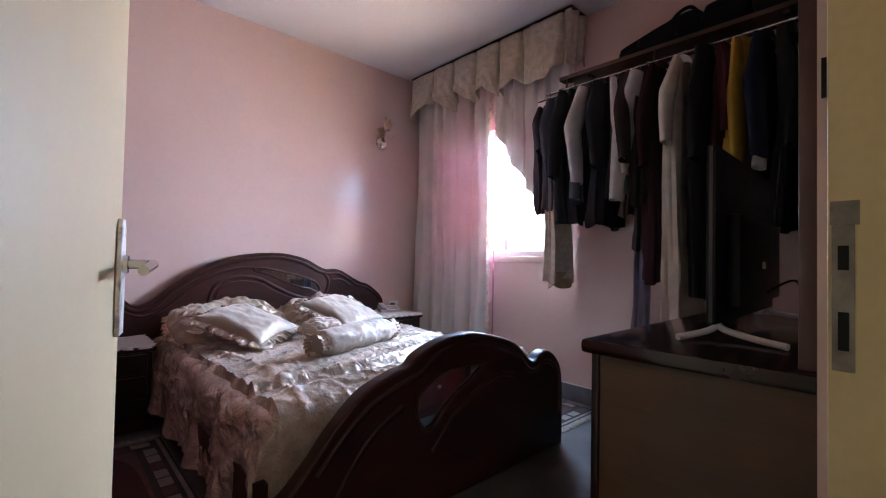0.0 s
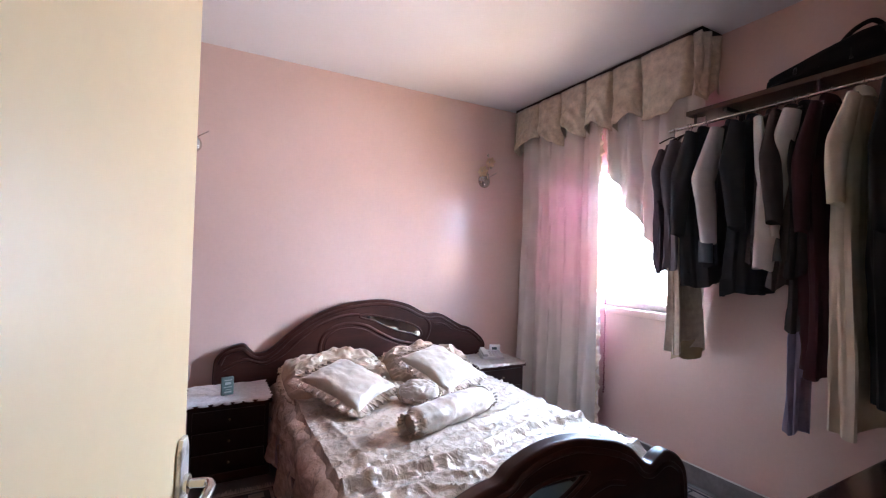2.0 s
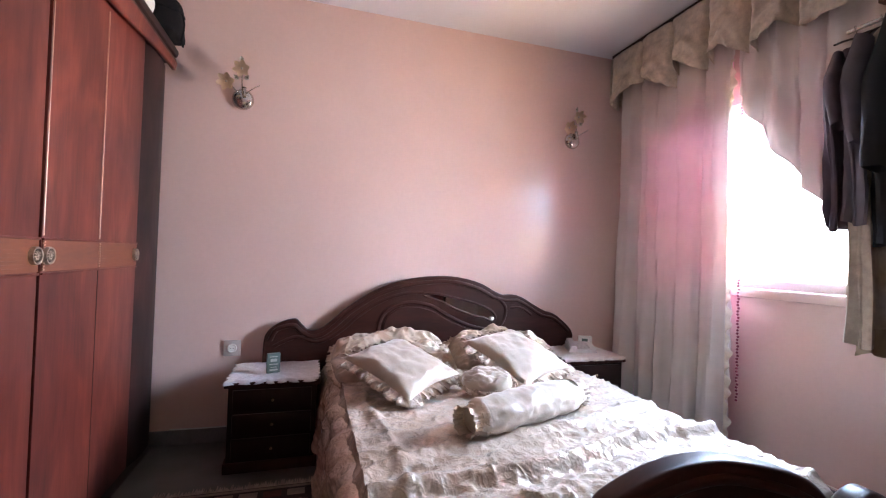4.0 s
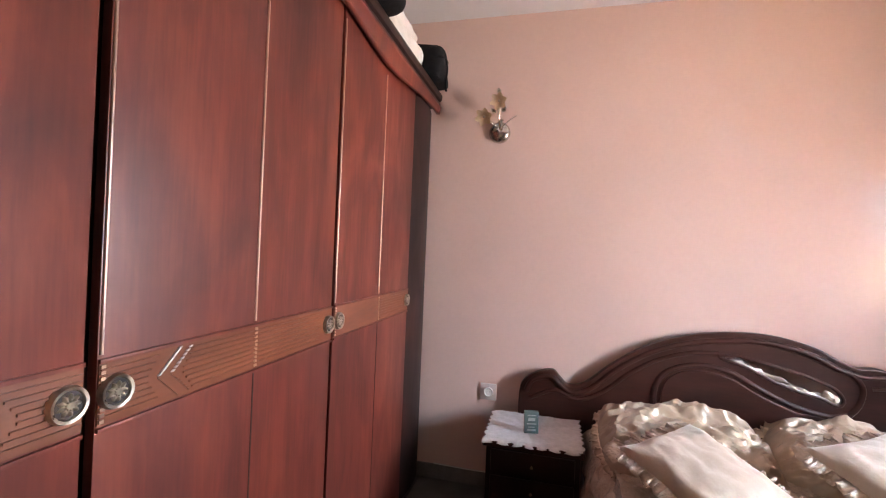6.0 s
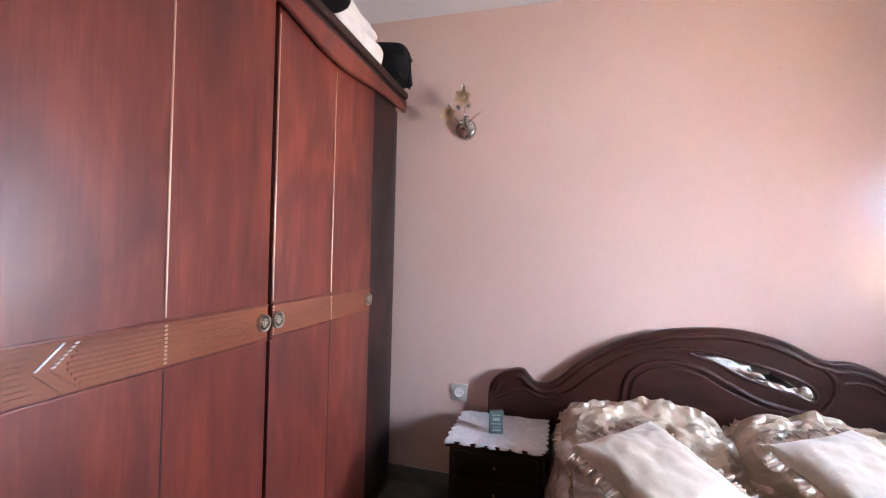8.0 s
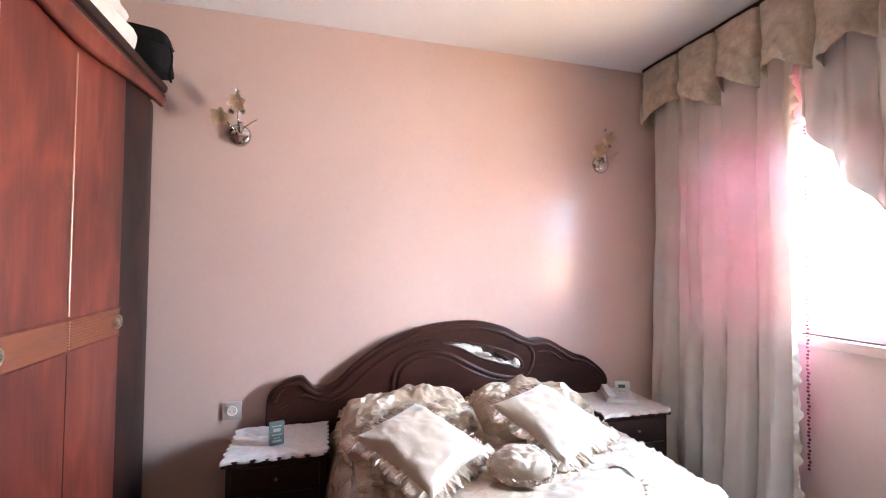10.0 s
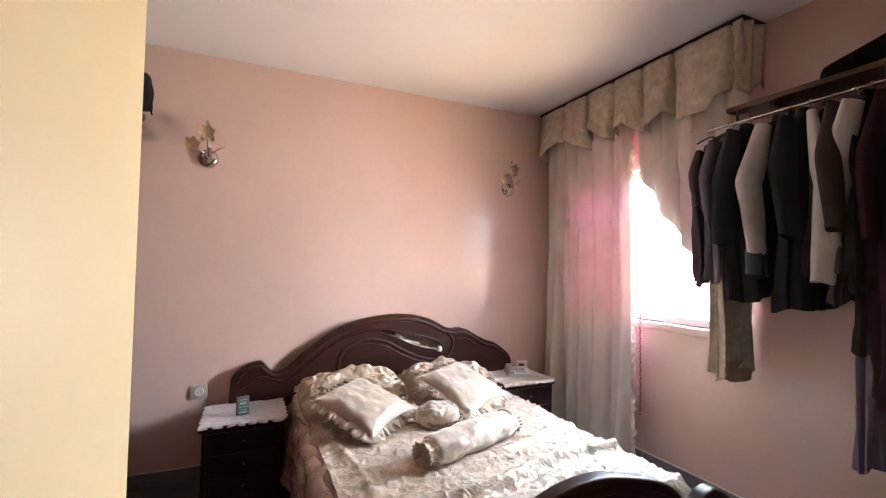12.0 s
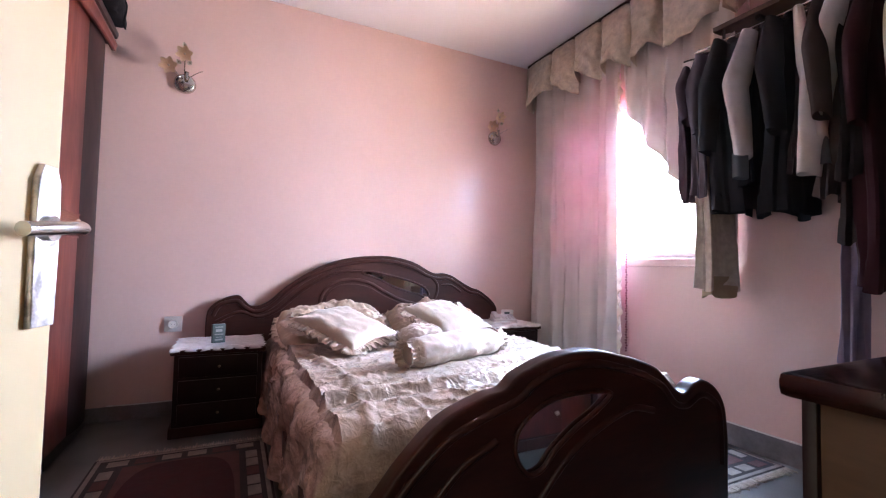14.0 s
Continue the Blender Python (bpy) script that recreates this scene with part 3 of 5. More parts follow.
# things on the wardrobe
def soft_box(sx, sy, sz, crush=0.02, seed=0.0, n=14, power=0.35):
    """A rounded, slightly slumped bag-like body standing on z = 0."""
    def f(u, v):
        a = 2 * math.pi * u
        c, s = math.cos(a), math.sin(a)
        cx, cy = math.copysign(abs(c) ** power, c), math.copysign(abs(s) ** power, s)
        w = math.sin(math.pi * min(max(v, 0.0), 1.0)) ** 0.28 if 0 < v < 1 else 0.0
        z = sz * (0.5 - 0.5 * math.copysign(abs(math.cos(math.pi * v)) ** 0.55, math.cos(math.pi * v)))
        k = 1 + crush * 3 * fbm(cx * 1.3 + seed, cy * 1.3, v * 3)
        return sx / 2 * cx * w * k, sy / 2 * cy * w * k, z * (1 + crush * fbm(cx, cy, seed)) if v < 1 else sz
    return grid_mesh(36, n, f, wrap_u=True)


case = thing("suitcase", pose(0.075, 3.11, 2.4185, 0, 0, 1), "black canvas suitcase lying on top of the wardrobe", "suitcase")
part("shell", soft_box(0.54, 0.74, 0.24, 0.01, 2.0, power=0.22), M["suitcase"], case)
part("zip_piping", curve_mesh("zip_piping", [[(0.262 * math.copysign(abs(math.cos(a)) ** 0.25, math.cos(a)), 0.372 * math.copysign(abs(math.sin(a)) ** 0.25, math.sin(a)), 0.12) for a in np.linspace(0, 2 * math.pi, 60)[:-1]]], depth=0.006, flat=False), M["black"], case, "raised black piping")
blank = thing("folded_blanket", pose(-0.01, 3.80, 2.419), "white folded blanket with lace trim on top of the wardrobe", "blanket")
part("folds", soft_box(0.50, 0.52, 0.15, 0.03, 5.0, power=0.3), M["blanket"], blank)
part("upper_fold", soft_box(0.46, 0.46, 0.12, 0.05, 8.0, power=0.35), M["blanket"], blank, m=pose(-0.01, 0.0, 0.12))
bag = thing("black_bag", pose(0.17, 4.19, 2.419), "black soft bag slumped on the end of the wardrobe", "bag")
part("bag_body", soft_box(0.30, 0.22, 0.20, 0.06, 9.0, power=0.32), M["suitcase"], bag)
part("bag_flap", soft_box(0.20, 0.18, 0.08, 0.06, 12.0, power=0.5), M["suitcase"], bag, m=pose(0.05, -0.02, 0.14, 6, 8, 0))
tube("strap", spline([(0.13, -0.02, 0.19), (0.16, 0.0, 0.12), (0.152, 0.01, 0.02), (0.16, 0.0, -0.03)], 6), 0.006, M["suitcase"], bag)

# ---- bed ----
BX, BY = 1.95, 3.3
bed = thing("bed", pose(BX, BY, 0), "dark carved wooden double bed with mirrored headboard and footboard", "bed")


def rel(pts, dx=BX):
    return [(x - dx, z) for x, z in pts]


HEAD = [(0.825, 0.0), (0.82, 0.40), (0.82, 0.62), (0.845, 0.70), (0.92, 0.755), (1.01, 0.775), (1.055, 0.735), (1.10, 0.70), (1.19, 0.722), (1.34, 0.85), (1.53, 0.972),
        (1.72, 1.04), (1.92, 1.07), (2.11, 1.07), (2.29, 1.03), (2.42, 0.965), (2.49, 0.942), (2.56, 0.945), (2.64, 0.925), (2.74, 0.87), (2.83, 0.825), (2.90, 0.805),
        (2.97, 0.765), (3.06, 0.69), (3.092, 0.62), (3.06, 0.57), (3.0, 0.54), (2.98, 0.40), (2.98, 0.0)]
MIR = [(1.865, 0.935), (1.93, 0.952), (2.07, 0.925), (2.25, 0.882), (2.38, 0.83), (2.425, 0.775), (2.40, 0.742), (2.33, 0.772), (2.26, 0.785), (2.12, 0.832), (2.00, 0.89)]
outline = [HEAD[0]] + [tuple(v) for v in spline([Vector((a, b, 0)) for a, b in HEAD[1:-1]], 5)] + [HEAD[-1]]
outline = rel([(v[0], v[1]) for v in outline])
mirror_line = rel([(v[0], v[1]) for v in spline([Vector((a, b, 0)) for a, b in MIR], 5, True)])
HY = 4.335 - BY
head = part("headboard", curve_mesh("headboard", [outline, mirror_line], extrude=0.018, bevel=0.008), M["dark"], bed, m=pose(0, HY, 0, 90, 0, 0))
part("head_mirror", curve_mesh("head_mirror", [[(x * 1.0, z) for x, z in mirror_line]], extrude=0.003), M["mirror"], head, "leaf-shaped mirror", m=pose(0, 0, 0.016), smooth=False)


def moulding(name, parent, pts, r, y, dx=BX, closed=False, n=8, squash=1.0):
    line = [(v[0] - dx, v[1], y) for v in spline([Vector((a, b, 0)) for a, b in pts], n, closed)]
    return tube(name, line, r, M["dark"], parent, closed)


FR = 0.024       # carved relief stands on the front face
moulding("carved_rim", head, [(0.86, 0.64), (0.90, 0.71), (1.0, 0.735), (1.05, 0.695), (1.12, 0.66), (1.22, 0.695), (1.36, 0.82), (1.54, 0.935), (1.73, 1.0), (1.93, 1.03), (2.10, 1.03), (2.27, 0.99), (2.40, 0.925)], 0.016, FR)
moulding("carved_rim", head, [(2.40, 0.925), (2.50, 0.90), (2.60, 0.90), (2.70, 0.85), (2.80, 0.79), (2.90, 0.765), (2.98, 0.715), (3.04, 0.66)], 0.014, FR)
moulding("inner_scroll", head, [(0.88, 0.60), (1.02, 0.66), (1.15, 0.625), (1.28, 0.68), (1.42, 0.80), (1.56, 0.89), (1.72, 0.945), (1.86, 0.955)], 0.013, FR)
moulding("inner_scroll", head, [(1.56, 0.56), (1.55, 0.70), (1.58, 0.80), (1.66, 0.86), (1.78, 0.885), (1.92, 0.86), (2.05, 0.79), (2.20, 0.72), (2.36, 0.685), (2.44, 0.70)], 0.015, FR)
moulding("inner_scroll", head, [(1.84, 0.80), (1.98, 0.735), (2.12, 0.675), (2.28, 0.635)], 0.009, FR)
moulding("inner_scroll", head, [(2.44, 0.92), (2.50, 0.85), (2.49, 0.76), (2.44, 0.69)], 0.014, FR)
moulding("inner_scroll", head, [(2.54, 0.845), (2.63, 0.845), (2.72, 0.79)], 0.010, FR)
moulding("mirror_rim", head, MIR, 0.009, FR, closed=True, n=5)
# raised panel on the headboard
panel = [(1.60, 0.40), (1.585, 0.72), (1.66, 0.83), (1.78, 0.855), (1.92, 0.83), (2.06, 0.755), (2.22, 0.69), (2.36, 0.655), (2.42, 0.40)]
part("raised_panel", curve_mesh("raised_panel", [rel([(v[0], v[1]) for v in spline([Vector((a, b, 0)) for a, b in panel], 5)])], extrude=0.004, bevel=0.005), M["dark"], head, m=pose(0, 0, 0.027))

FOOT = [(0.93, 0.0), (0.93, 0.16), (1.02, 0.19), (1.14, 0.20), (1.24, 0.25), (1.33, 0.335), (1.42, 0.44), (1.54, 0.545), (1.68, 0.598), (1.755, 0.612), (1.81, 0.655), (1.95, 0.702), (2.12, 0.713),
        (2.30, 0.676), (2.40, 0.645), (2.47, 0.61), (2.55, 0.54), (2.61, 0.513), (2.67, 0.545), (2.73, 0.553), (2.81, 0.51), (2.865, 0.43), (2.885, 0.30), (2.885, 0.0)]
FMIR = [(1.795, 0.40), (1.80, 0.475), (1.86, 0.53), (1.94, 0.562), (2.05, 0.572), (2.20, 0.558), (2.13, 0.50), (2.04, 0.455), (1.95, 0.395), (1.90, 0.345), (1.84, 0.338)]
outline = [FOOT[0]] + [(v[0], v[1]) for v in spline([Vector((a, b, 0)) for a, b in FOOT[1:-1]], 5)] + [FOOT[-1]]
fm = rel([(v[0], v[1]) for v in spline([Vector((a, b, 0)) for a, b in FMIR], 5, True)])
foot = part("footboard", curve_mesh("footboard", [rel(outline), fm], extrude=0.022, bevel=0.014, res=4), M["dark"], bed, m=pose(0, 2.225 - BY, 0, 90, 0, 0))
part("foot_mirror", curve_mesh("foot_mirror", [fm], extrude=0.003), M["mirror"], foot, "leaf-shaped mirror", m=pose(0, 0, 0.02), smooth=False)
FF = 0.034
moulding("carved_rim", foot, [(1.36, 0.30), (1.46, 0.41), (1.57, 0.495), (1.70, 0.545), (1.80, 0.575), (1.86, 0.62), (1.97, 0.658), (2.12, 0.668), (2.28, 0.632), (2.38, 0.60)], 0.015, FF)
moulding("carved_rim", foot, [(2.38, 0.60), (2.47, 0.555), (2.54, 0.485), (2.61, 0.465), (2.69, 0.495), (2.76, 0.48), (2.82, 0.41), (2.835, 0.20)], 0.013, FF)
moulding("inner_scroll", foot, [(1.40, 0.14), (1.50, 0.30), (1.60, 0.40), (1.72, 0.46)], 0.014, FF)
moulding("inner_scroll", foot, [(1.88, 0.24), (2.0, 0.36), (2.14, 0.44), (2.30, 0.49), (2.42, 0.47)], 0.013, FF)
moulding("mirror_rim", foot, FMIR, 0.009, FF, closed=True, n=5)
for x in (1.20, 2.72):
    part("side_rail", boxes((x - BX - 0.02, x - BX + 0.02, 2.255 - BY, 4.30 - BY, 0.12, 0.30), bevel=0.006), M["dark"], bed)
part("mattress", boxes((1.23 - BX, 2.69 - BX, 2.33 - BY, 4.28 - BY, 0.24, 0.455), bevel=0.03), M["blanket"], bed, "white mattress")


# bedspread: one cloth over the mattress and down both sides
def wrinkle(x, y, k):
    """Sharp satin creases that run across the bed and break up at random."""
    wob = noise.noise(Vector((x * 2.1, y * 2.3, k + 5)))
    a = max(0.0, 1 - 1.5 * abs(noise.noise(Vector((x * 4 + wob, y * 11 + 1.5 * wob, k))))) ** 3
    b = max(0.0, 1 - 1.6 * abs(noise.noise(Vector((x * 12 - y * 5, y * 9 + x * 4, k + 2))))) ** 4
    c = max(0.0, 1 - 1.6 * abs(noise.noise(Vector((x * 24, y * 22, k + 3))))) ** 2
    m = 0.5 + 0.7 * noise.noise(Vector((x * 1.7, y * 1.9, k + 8)))
    return (0.012 * a + 0.008 * b) * max(0.15, m + 0.25) + 0.0022 * c


def bedspread(u, v):
    # u across the bed, v from foot to head
    s_foot = -0.40 + (1.98 + 0.40) * v
    rf = 0.09
    q = rf - s_foot                        # arc length past the start of the rolled foot edge
    ang = min(max(q, 0.0) / rf, math.pi / 2)
    y = 2.285 + max(rf, s_foot) * 0.993 - rf * math.sin(ang)
    fall = rf * (1 - math.cos(ang)) + max(0.0, q - rf * math.pi / 2)
    w = -0.43 + (1.46 + 0.74) * u          # arc length from the left edge of the top
    L, R, top = 1.27, 2.73, 0.495
    span = R - L
    n1 = fbm(u * 5, v * 6, 2.0)
    if w < 0:
        d = -w
        r = 0.07
        x = L - min(r * math.sin(min(d / r, 1.57)), r) - 0.10 * max(0, d - 0.1)
        z = top - (r - r * math.cos(min(d / r, 1.57))) - max(0.0, d - r * 1.57)
        out = 0.020 * (0.2 + d * 2.5) * math.sin(y * 15 + 4 * fbm(y * 2, 1.0)) + 0.022 * fbm(y * 7, d * 7)
        out += 1.3 * wrinkle(z + 3, y, 4.0)
        return x - out, y - 0.008 * math.sin(x * 40) * (fall > 0), max(0.06, z - fall)
    if w > span:
        d = w - span
        r = 0.07
        x = R + min(r * math.sin(min(d / r, 1.57)), r) + 0.05 * max(0, d - 0.1)
        z = top - (r - r * math.cos(min(d / r, 1.57))) - max(0.0, d - r * 1.57)
        return x + 0.02 * (0.2 + d * 2) * math.sin(y * 19 + 2 * fbm(y * 2, 5.0)), y, max(0.16, z - fall)
    x = L + w
    if fall > rf:
        return x, 2.285 - 0.012 * min(1, (fall - rf) * 20) + (0.014 * math.sin(x * 24 + 3 * fbm(x * 3, 2.0)) + 0.02 * fbm(x * 8, fall * 7) - 1.0 * wrinkle(fall, x, 6.0)) * min(1, (fall - rf) * 6), max(0.08, top + 0.012 - fall + 0.006 * fbm(x * 5, 1.0))
    z = top - fall + 0.012 + 0.018 * math.sin(math.pi * u) * (1 - fall / rf) + 0.012 * n1
    # puckered quilting, finer towards the middle
    z += wrinkle(x, y, 0.0)
    z += 0.003 * (1 - abs(noise.noise(Vector((x * 30, y * 36, 0.3)))) * 1.6) * (1 - abs(noise.noise(Vector((x * 11, y * 13, 2.0)))))
    z += 0.008 * abs(fbm(x * 8 + y * 4, y * 11 - x * 2, 4.0, 4)) + 0.016 * (0.5 - abs(fbm(x * 2.2 + 0.6 * y, y * 9 + x * 1.5, 7.0, 3))) ** 2
    # folds drawn across the bed in front of the bolster and towards the foot
    s = y - (2.56 + 0.14 * (x - 1.3) + 0.03 * math.sin(x * 6))
    z += 0.030 * math.exp(-(s / 0.028) ** 2) - 0.016 * math.exp(-((s + 0.055) / 0.03) ** 2)
    s2 = y - (2.40 + 0.05 * math.sin(x * 4 + 1))
    z += 0.014 * math.exp(-(s2 / 0.03) ** 2)
    s3 = y - (2.74 + 0.22 * (x - 1.3) + 0.03 * math.sin(x * 7 + 2))
    z += 0.016 * math.exp(-(s3 / 0.03) ** 2)
    e = x - (1.38 + 0.025 * math.sin(y * 5))
    z += 0.012 * math.exp(-(e / 0.02) ** 2) * (1 if y < 3.4 else 0)
    return x, y, z


spread = thing("bedspread", pose(0, 0, 0), "cream satin embroidered bedspread, rumpled over the bed", "bedspread")
sat = M["satin"]
nt = sat.node_tree
coord = nt.nodes.new("ShaderNodeTexCoord")
chain = nt.nodes["Principled BSDF"].inputs["Normal"].links[0].from_socket
for size, strength, depth in ((11, 0.30, 0.014), (30, 0.26, 0.007)):
    ridge, fold, bump2 = nt.nodes.new("ShaderNodeTexNoise"), nt.nodes.new("ShaderNodeMath"), nt.nodes.new("ShaderNodeBump")
    ridge.inputs["Scale"].default_value, ridge.inputs["Detail"].default_value, ridge.inputs["Distortion"].default_value = size, 2.0, 0.8
    centre = nt.nodes.new("ShaderNodeMath")
    centre.operation = "SUBTRACT"
    centre.inputs[1].default_value = 0.5
    fold.operation = "ABSOLUTE"
    bump2.inputs["Strength"].default_value, bump2.inputs["Distance"].default_value = strength, depth * 4
    bump2.invert = True
    nt.links.new(coord.outputs["Object"], ridge.inputs["Vector"])
    nt.links.new(ridge.outputs[0], centre.inputs[0])
    nt.links.new(centre.outputs[0], fold.inputs[0])
    nt.links.new(fold.outputs[0], bump2.inputs["Height"])
    nt.links.new(chain, bump2.inputs["Normal"])
    chain = bump2.outputs[0]
nt.links.new(chain, nt.nodes["Principled BSDF"].inputs["Normal"])
part("cover", grid_mesh(270, 290, bedspread), M["satin"], spread)


def ruffle(name, parent, line, width, mat, waves, amp, up=0.3, seed=0.0, closed=False, label=""):
    """A gathered strip that stands out sideways from a line."""
    pts = [Vector(p) for p in line]
    n = len(pts)
    bm = bmesh.new()
    rows = []
    for i in range(n):
        a, b = pts[(i - 1) % n if closed else max(i - 1, 0)], pts[(i + 1) % n if closed else min(i + 1, n - 1)]
        t = (b - a).normalized()
        side = t.cross(Vector((0, 0, 1))).normalized()
        ph = waves * 2 * math.pi * i / n + 7.0 * fbm(9.0 * i / n * 1.7, seed, 1.0)
        big = max(0.12, 0.8 + 1.5 * fbm(26.0 * i / n, seed + 5))
        row = []
        for j in range(4):
            s = j / 3
            q = pts[i] + side * width * s * (0.8 + 0.7 * fbm(30.0 * i / n, seed)) + Vector((0, 0, 1)) * (up * width * s + big * amp * s * math.sin(ph) + 0.5 * amp * fbm(i * 0.3, s * 2, seed)) + t * amp * 0.9 * big * s * math.cos(ph)
            row.append(bm.verts.new(q))
        rows.append(row)
    for i in range(n if closed else n - 1):
        k = (i + 1) % n
        for j in range(3):
            bm.faces.new((rows[i][j], rows[k][j], rows[k][j + 1], rows[i][j + 1]))
    ob = part(name, bm, mat, parent, label)
    ob.modifiers.new("thickness", "SOLIDIFY").thickness = 0.002
    return ob


line = [(1.36 + 1.36 * i / 150, 2.585 + 0.14 * (0.06 + 1.36 * i / 150) + 0.03 * math.sin((1.36 + 1.36 * i / 150) * 6), 0.535) for i in range(150)]
ruffle("seam_ruffle", spread, line, 0.035, M["satin"], 26, 0.010, 0.2, 1.0)


# cushions
def pillow_body(sx, sy, sz, seed, corner=0.12, crease=0.012, rnd=0.0):
    def f(sign):
        def g(u, v):
            a, b = u * 2 - 1, v * 2 - 1
            k = (1 - abs(a) ** 3.2) * (1 - abs(b) ** 3.2)
            h = sz / 2 * max(0.0, k) ** 0.55
            pinch = 1 - corner * (abs(a) * abs(b)) ** 2 * -0.6 - 0.07 * ((1 - abs(b) ** 2) * abs(a) ** 4 + (1 - abs(a) ** 2) * abs(b) ** 4)
            fold = (crease * fbm(a * 2.2 + seed, b * 2.2, seed) + 0.5 * crease * (0.4 - abs(fbm(a * 3.2 + b * 1.5, b * 4 + seed, seed + 3)))) * min(1, k * 3) + crease * 0.8 * math.sin((a + b) * 7 + seed) * abs(a * b) ** 2
            ra, rb = math.sqrt(1 - rnd * b * b), math.sqrt(1 - rnd * a * a)
            if crease > 0.03:
                fold += 1.3 * wrinkle(a * sx * 0.28 + seed, b * sy * 0.32, seed) * min(1, k * 4) - 0.01
            return sx / 2 * a * pinch * ra, sy / 2 * b * pinch * rb, sign * h + fold * (1 if k > 0 else 0)
        return g
    n = 80 if crease > 0.03 else 36
    bm = grid_mesh(n, n, f(1))
    other = grid_mesh(n, n, f(-1))
    me = bpy.data.meshes.new("half")
    other.to_mesh(me)
    other.free()
    bm.from_mesh(me)
    bpy.data.meshes.remove(me)
    bmesh.ops.remove_doubles(bm, verts=bm.verts, dist=0.0005)
    return bm


def cushion(name, m, sx, sy, sz, seed, label, frill=0.05, group="", rnd=0.06, crease=0.014):
    th = thing(name, m, label, "cushion", group)
    part("cushion_body", pillow_body(sx, sy, sz, seed, crease=crease, rnd=rnd), M["sham" if crease > 0.03 else "cushion"], th)
    line = []
    n = 520
    for i in range(n):
        s = i / n * 4
        side, f = int(s), s - int(s)
        f = f * 2 - 1
        pinch = 1 - 0.07 * (1 - f * f)
        a, b = ((f, -pinch), (pinch, f), (-f, pinch), (-pinch, -f))[side]
        line.append((sx / 2 * a * 0.985 * math.sqrt(1 - rnd * b * b), sy / 2 * b * 0.985 * math.sqrt(1 - rnd * a * a), 0.0))
    ruffle("ruffle", th, line, frill, M["sham" if crease > 0.03 else "satin"], 40, 0.011, -0.22, seed, True, "gathered satin ruffle")
    return th


cushion("pillow", pose(1.60, 3.92, 0.575, 20, 0, 3), 0.80, 0.56, 0.19, 1.0, "wide cream satin pillow rumpled against the headboard", 0.045, "bed pillows", 0.42, 0.05)
cushion("pillow", pose(2.32, 3.94, 0.575, 21, 0, -4), 0.76, 0.56, 0.19, 6.0, "wide cream satin pillow rumpled against the headboard", 0.045, "bed pillows", 0.42, 0.05)
cushion("square_cushion", pose(1.565, 3.53, 0.645, 17, -4, 40), 0.43, 0.43, 0.125, 3.0, "square cream silk cushion with a ruffled edge", 0.07, "square cushions")
cushion("square_cushion", pose(2.27, 3.64, 0.655, 20, -3, 28), 0.45, 0.45, 0.13, 9.0, "square cream silk cushion with a ruffled edge, one corner raised", 0.07, "square cushions")
cushion("small_cushion", pose(1.95, 3.33, 0.60, 12, 0, -20), 0.27, 0.21, 0.11, 12.0, "small rounded cream satin cushion", 0.022, "", 0.55)

bol = thing("bolster", pose(1.99, 2.98, 0.598, 0, 0, 20), "cream satin bolster with gathered ruffled ends", "cushion")


def bolster(u, v):
    a = 2 * math.pi * u
    t = v * 2 - 1
    r = 0.080 * (1 - 0.30 * abs(t) ** 5) * (1 + 0.05 * math.sin(7 * a + t * 4) * abs(t) ** 3) + 0.011 * fbm(math.cos(a) * 1.2, t * 3.5, math.sin(a) * 1.2) + 0.5 * wrinkle(t * 0.25, 0.10 * math.sin(a), 3.0)
    if v in (0, 1):
        r *= 0.35
    return 0.31 * t, r * math.cos(a) * 1.12, r * math.sin(a) * (0.92 if math.sin(a) > 0 else 0.80)


part("roll", grid_mesh(56, 70, bolster, wrap_u=True, caps=True), M["cushion"], bol)
for sgn in (-1, 1):
    bm = grid_mesh(60, 5, lambda u, v: (sgn * (0.275 + 0.075 * v), (0.078 - 0.03 * math.sin(v * 2.4) + 0.006 * v * (1 + math.sin(u * 75.4 + 3 * math.sin(u * 12.57)))) * math.cos(2 * math.pi * u),
                                        max(-0.08, (0.072 - 0.03 * math.sin(v * 2.4) + 0.006 * v * (1 + math.sin(u * 75.4 + 3 * math.sin(u * 12.57)))) * math.sin(2 * math.pi * u))), wrap_u=True)
    fr = part("gathered_end", bm, M["satin"], bol, "gathered satin end")
    fr.modifiers.new("thickness", "SOLIDIFY").thickness = 0.002


# ---- nightstands ----
def nightstand(name, m, w, d, h, label):
    th = thing(name, m, label, "nightstand", "nightstands by the bed")
    # cabinet and drawers take the wood with shade in its colour, top and base not
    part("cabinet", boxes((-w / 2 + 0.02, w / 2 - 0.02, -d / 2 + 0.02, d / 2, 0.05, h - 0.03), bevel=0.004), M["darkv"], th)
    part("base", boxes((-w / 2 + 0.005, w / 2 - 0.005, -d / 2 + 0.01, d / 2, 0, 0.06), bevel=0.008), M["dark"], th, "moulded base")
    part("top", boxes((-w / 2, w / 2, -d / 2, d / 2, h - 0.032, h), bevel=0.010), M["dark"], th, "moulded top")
    fh = (h - 0.03 - 0.07) / 3
    for i in range(3):
        z0 = 0.065 + i * fh
        dr = part("drawer", boxes((-w / 2 + 0.045, w / 2 - 0.045, -d / 2 + 0.004, -d / 2 + 0.02, z0 + 0.008, z0 + fh - 0.008), bevel=0.006), M["darkv"], th)
        part("knob", lathe([(0.001, -0.018), (0.006, -0.017), (0.008, -0.013), (0.004, -0.007), (0.004, 0.0), (0.001, 0.0)], 14, "y"), M["bronze"], dr, "small dull brass knob", m=pose(0, -d / 2 + 0.004, z0 + fh / 2))
    return th


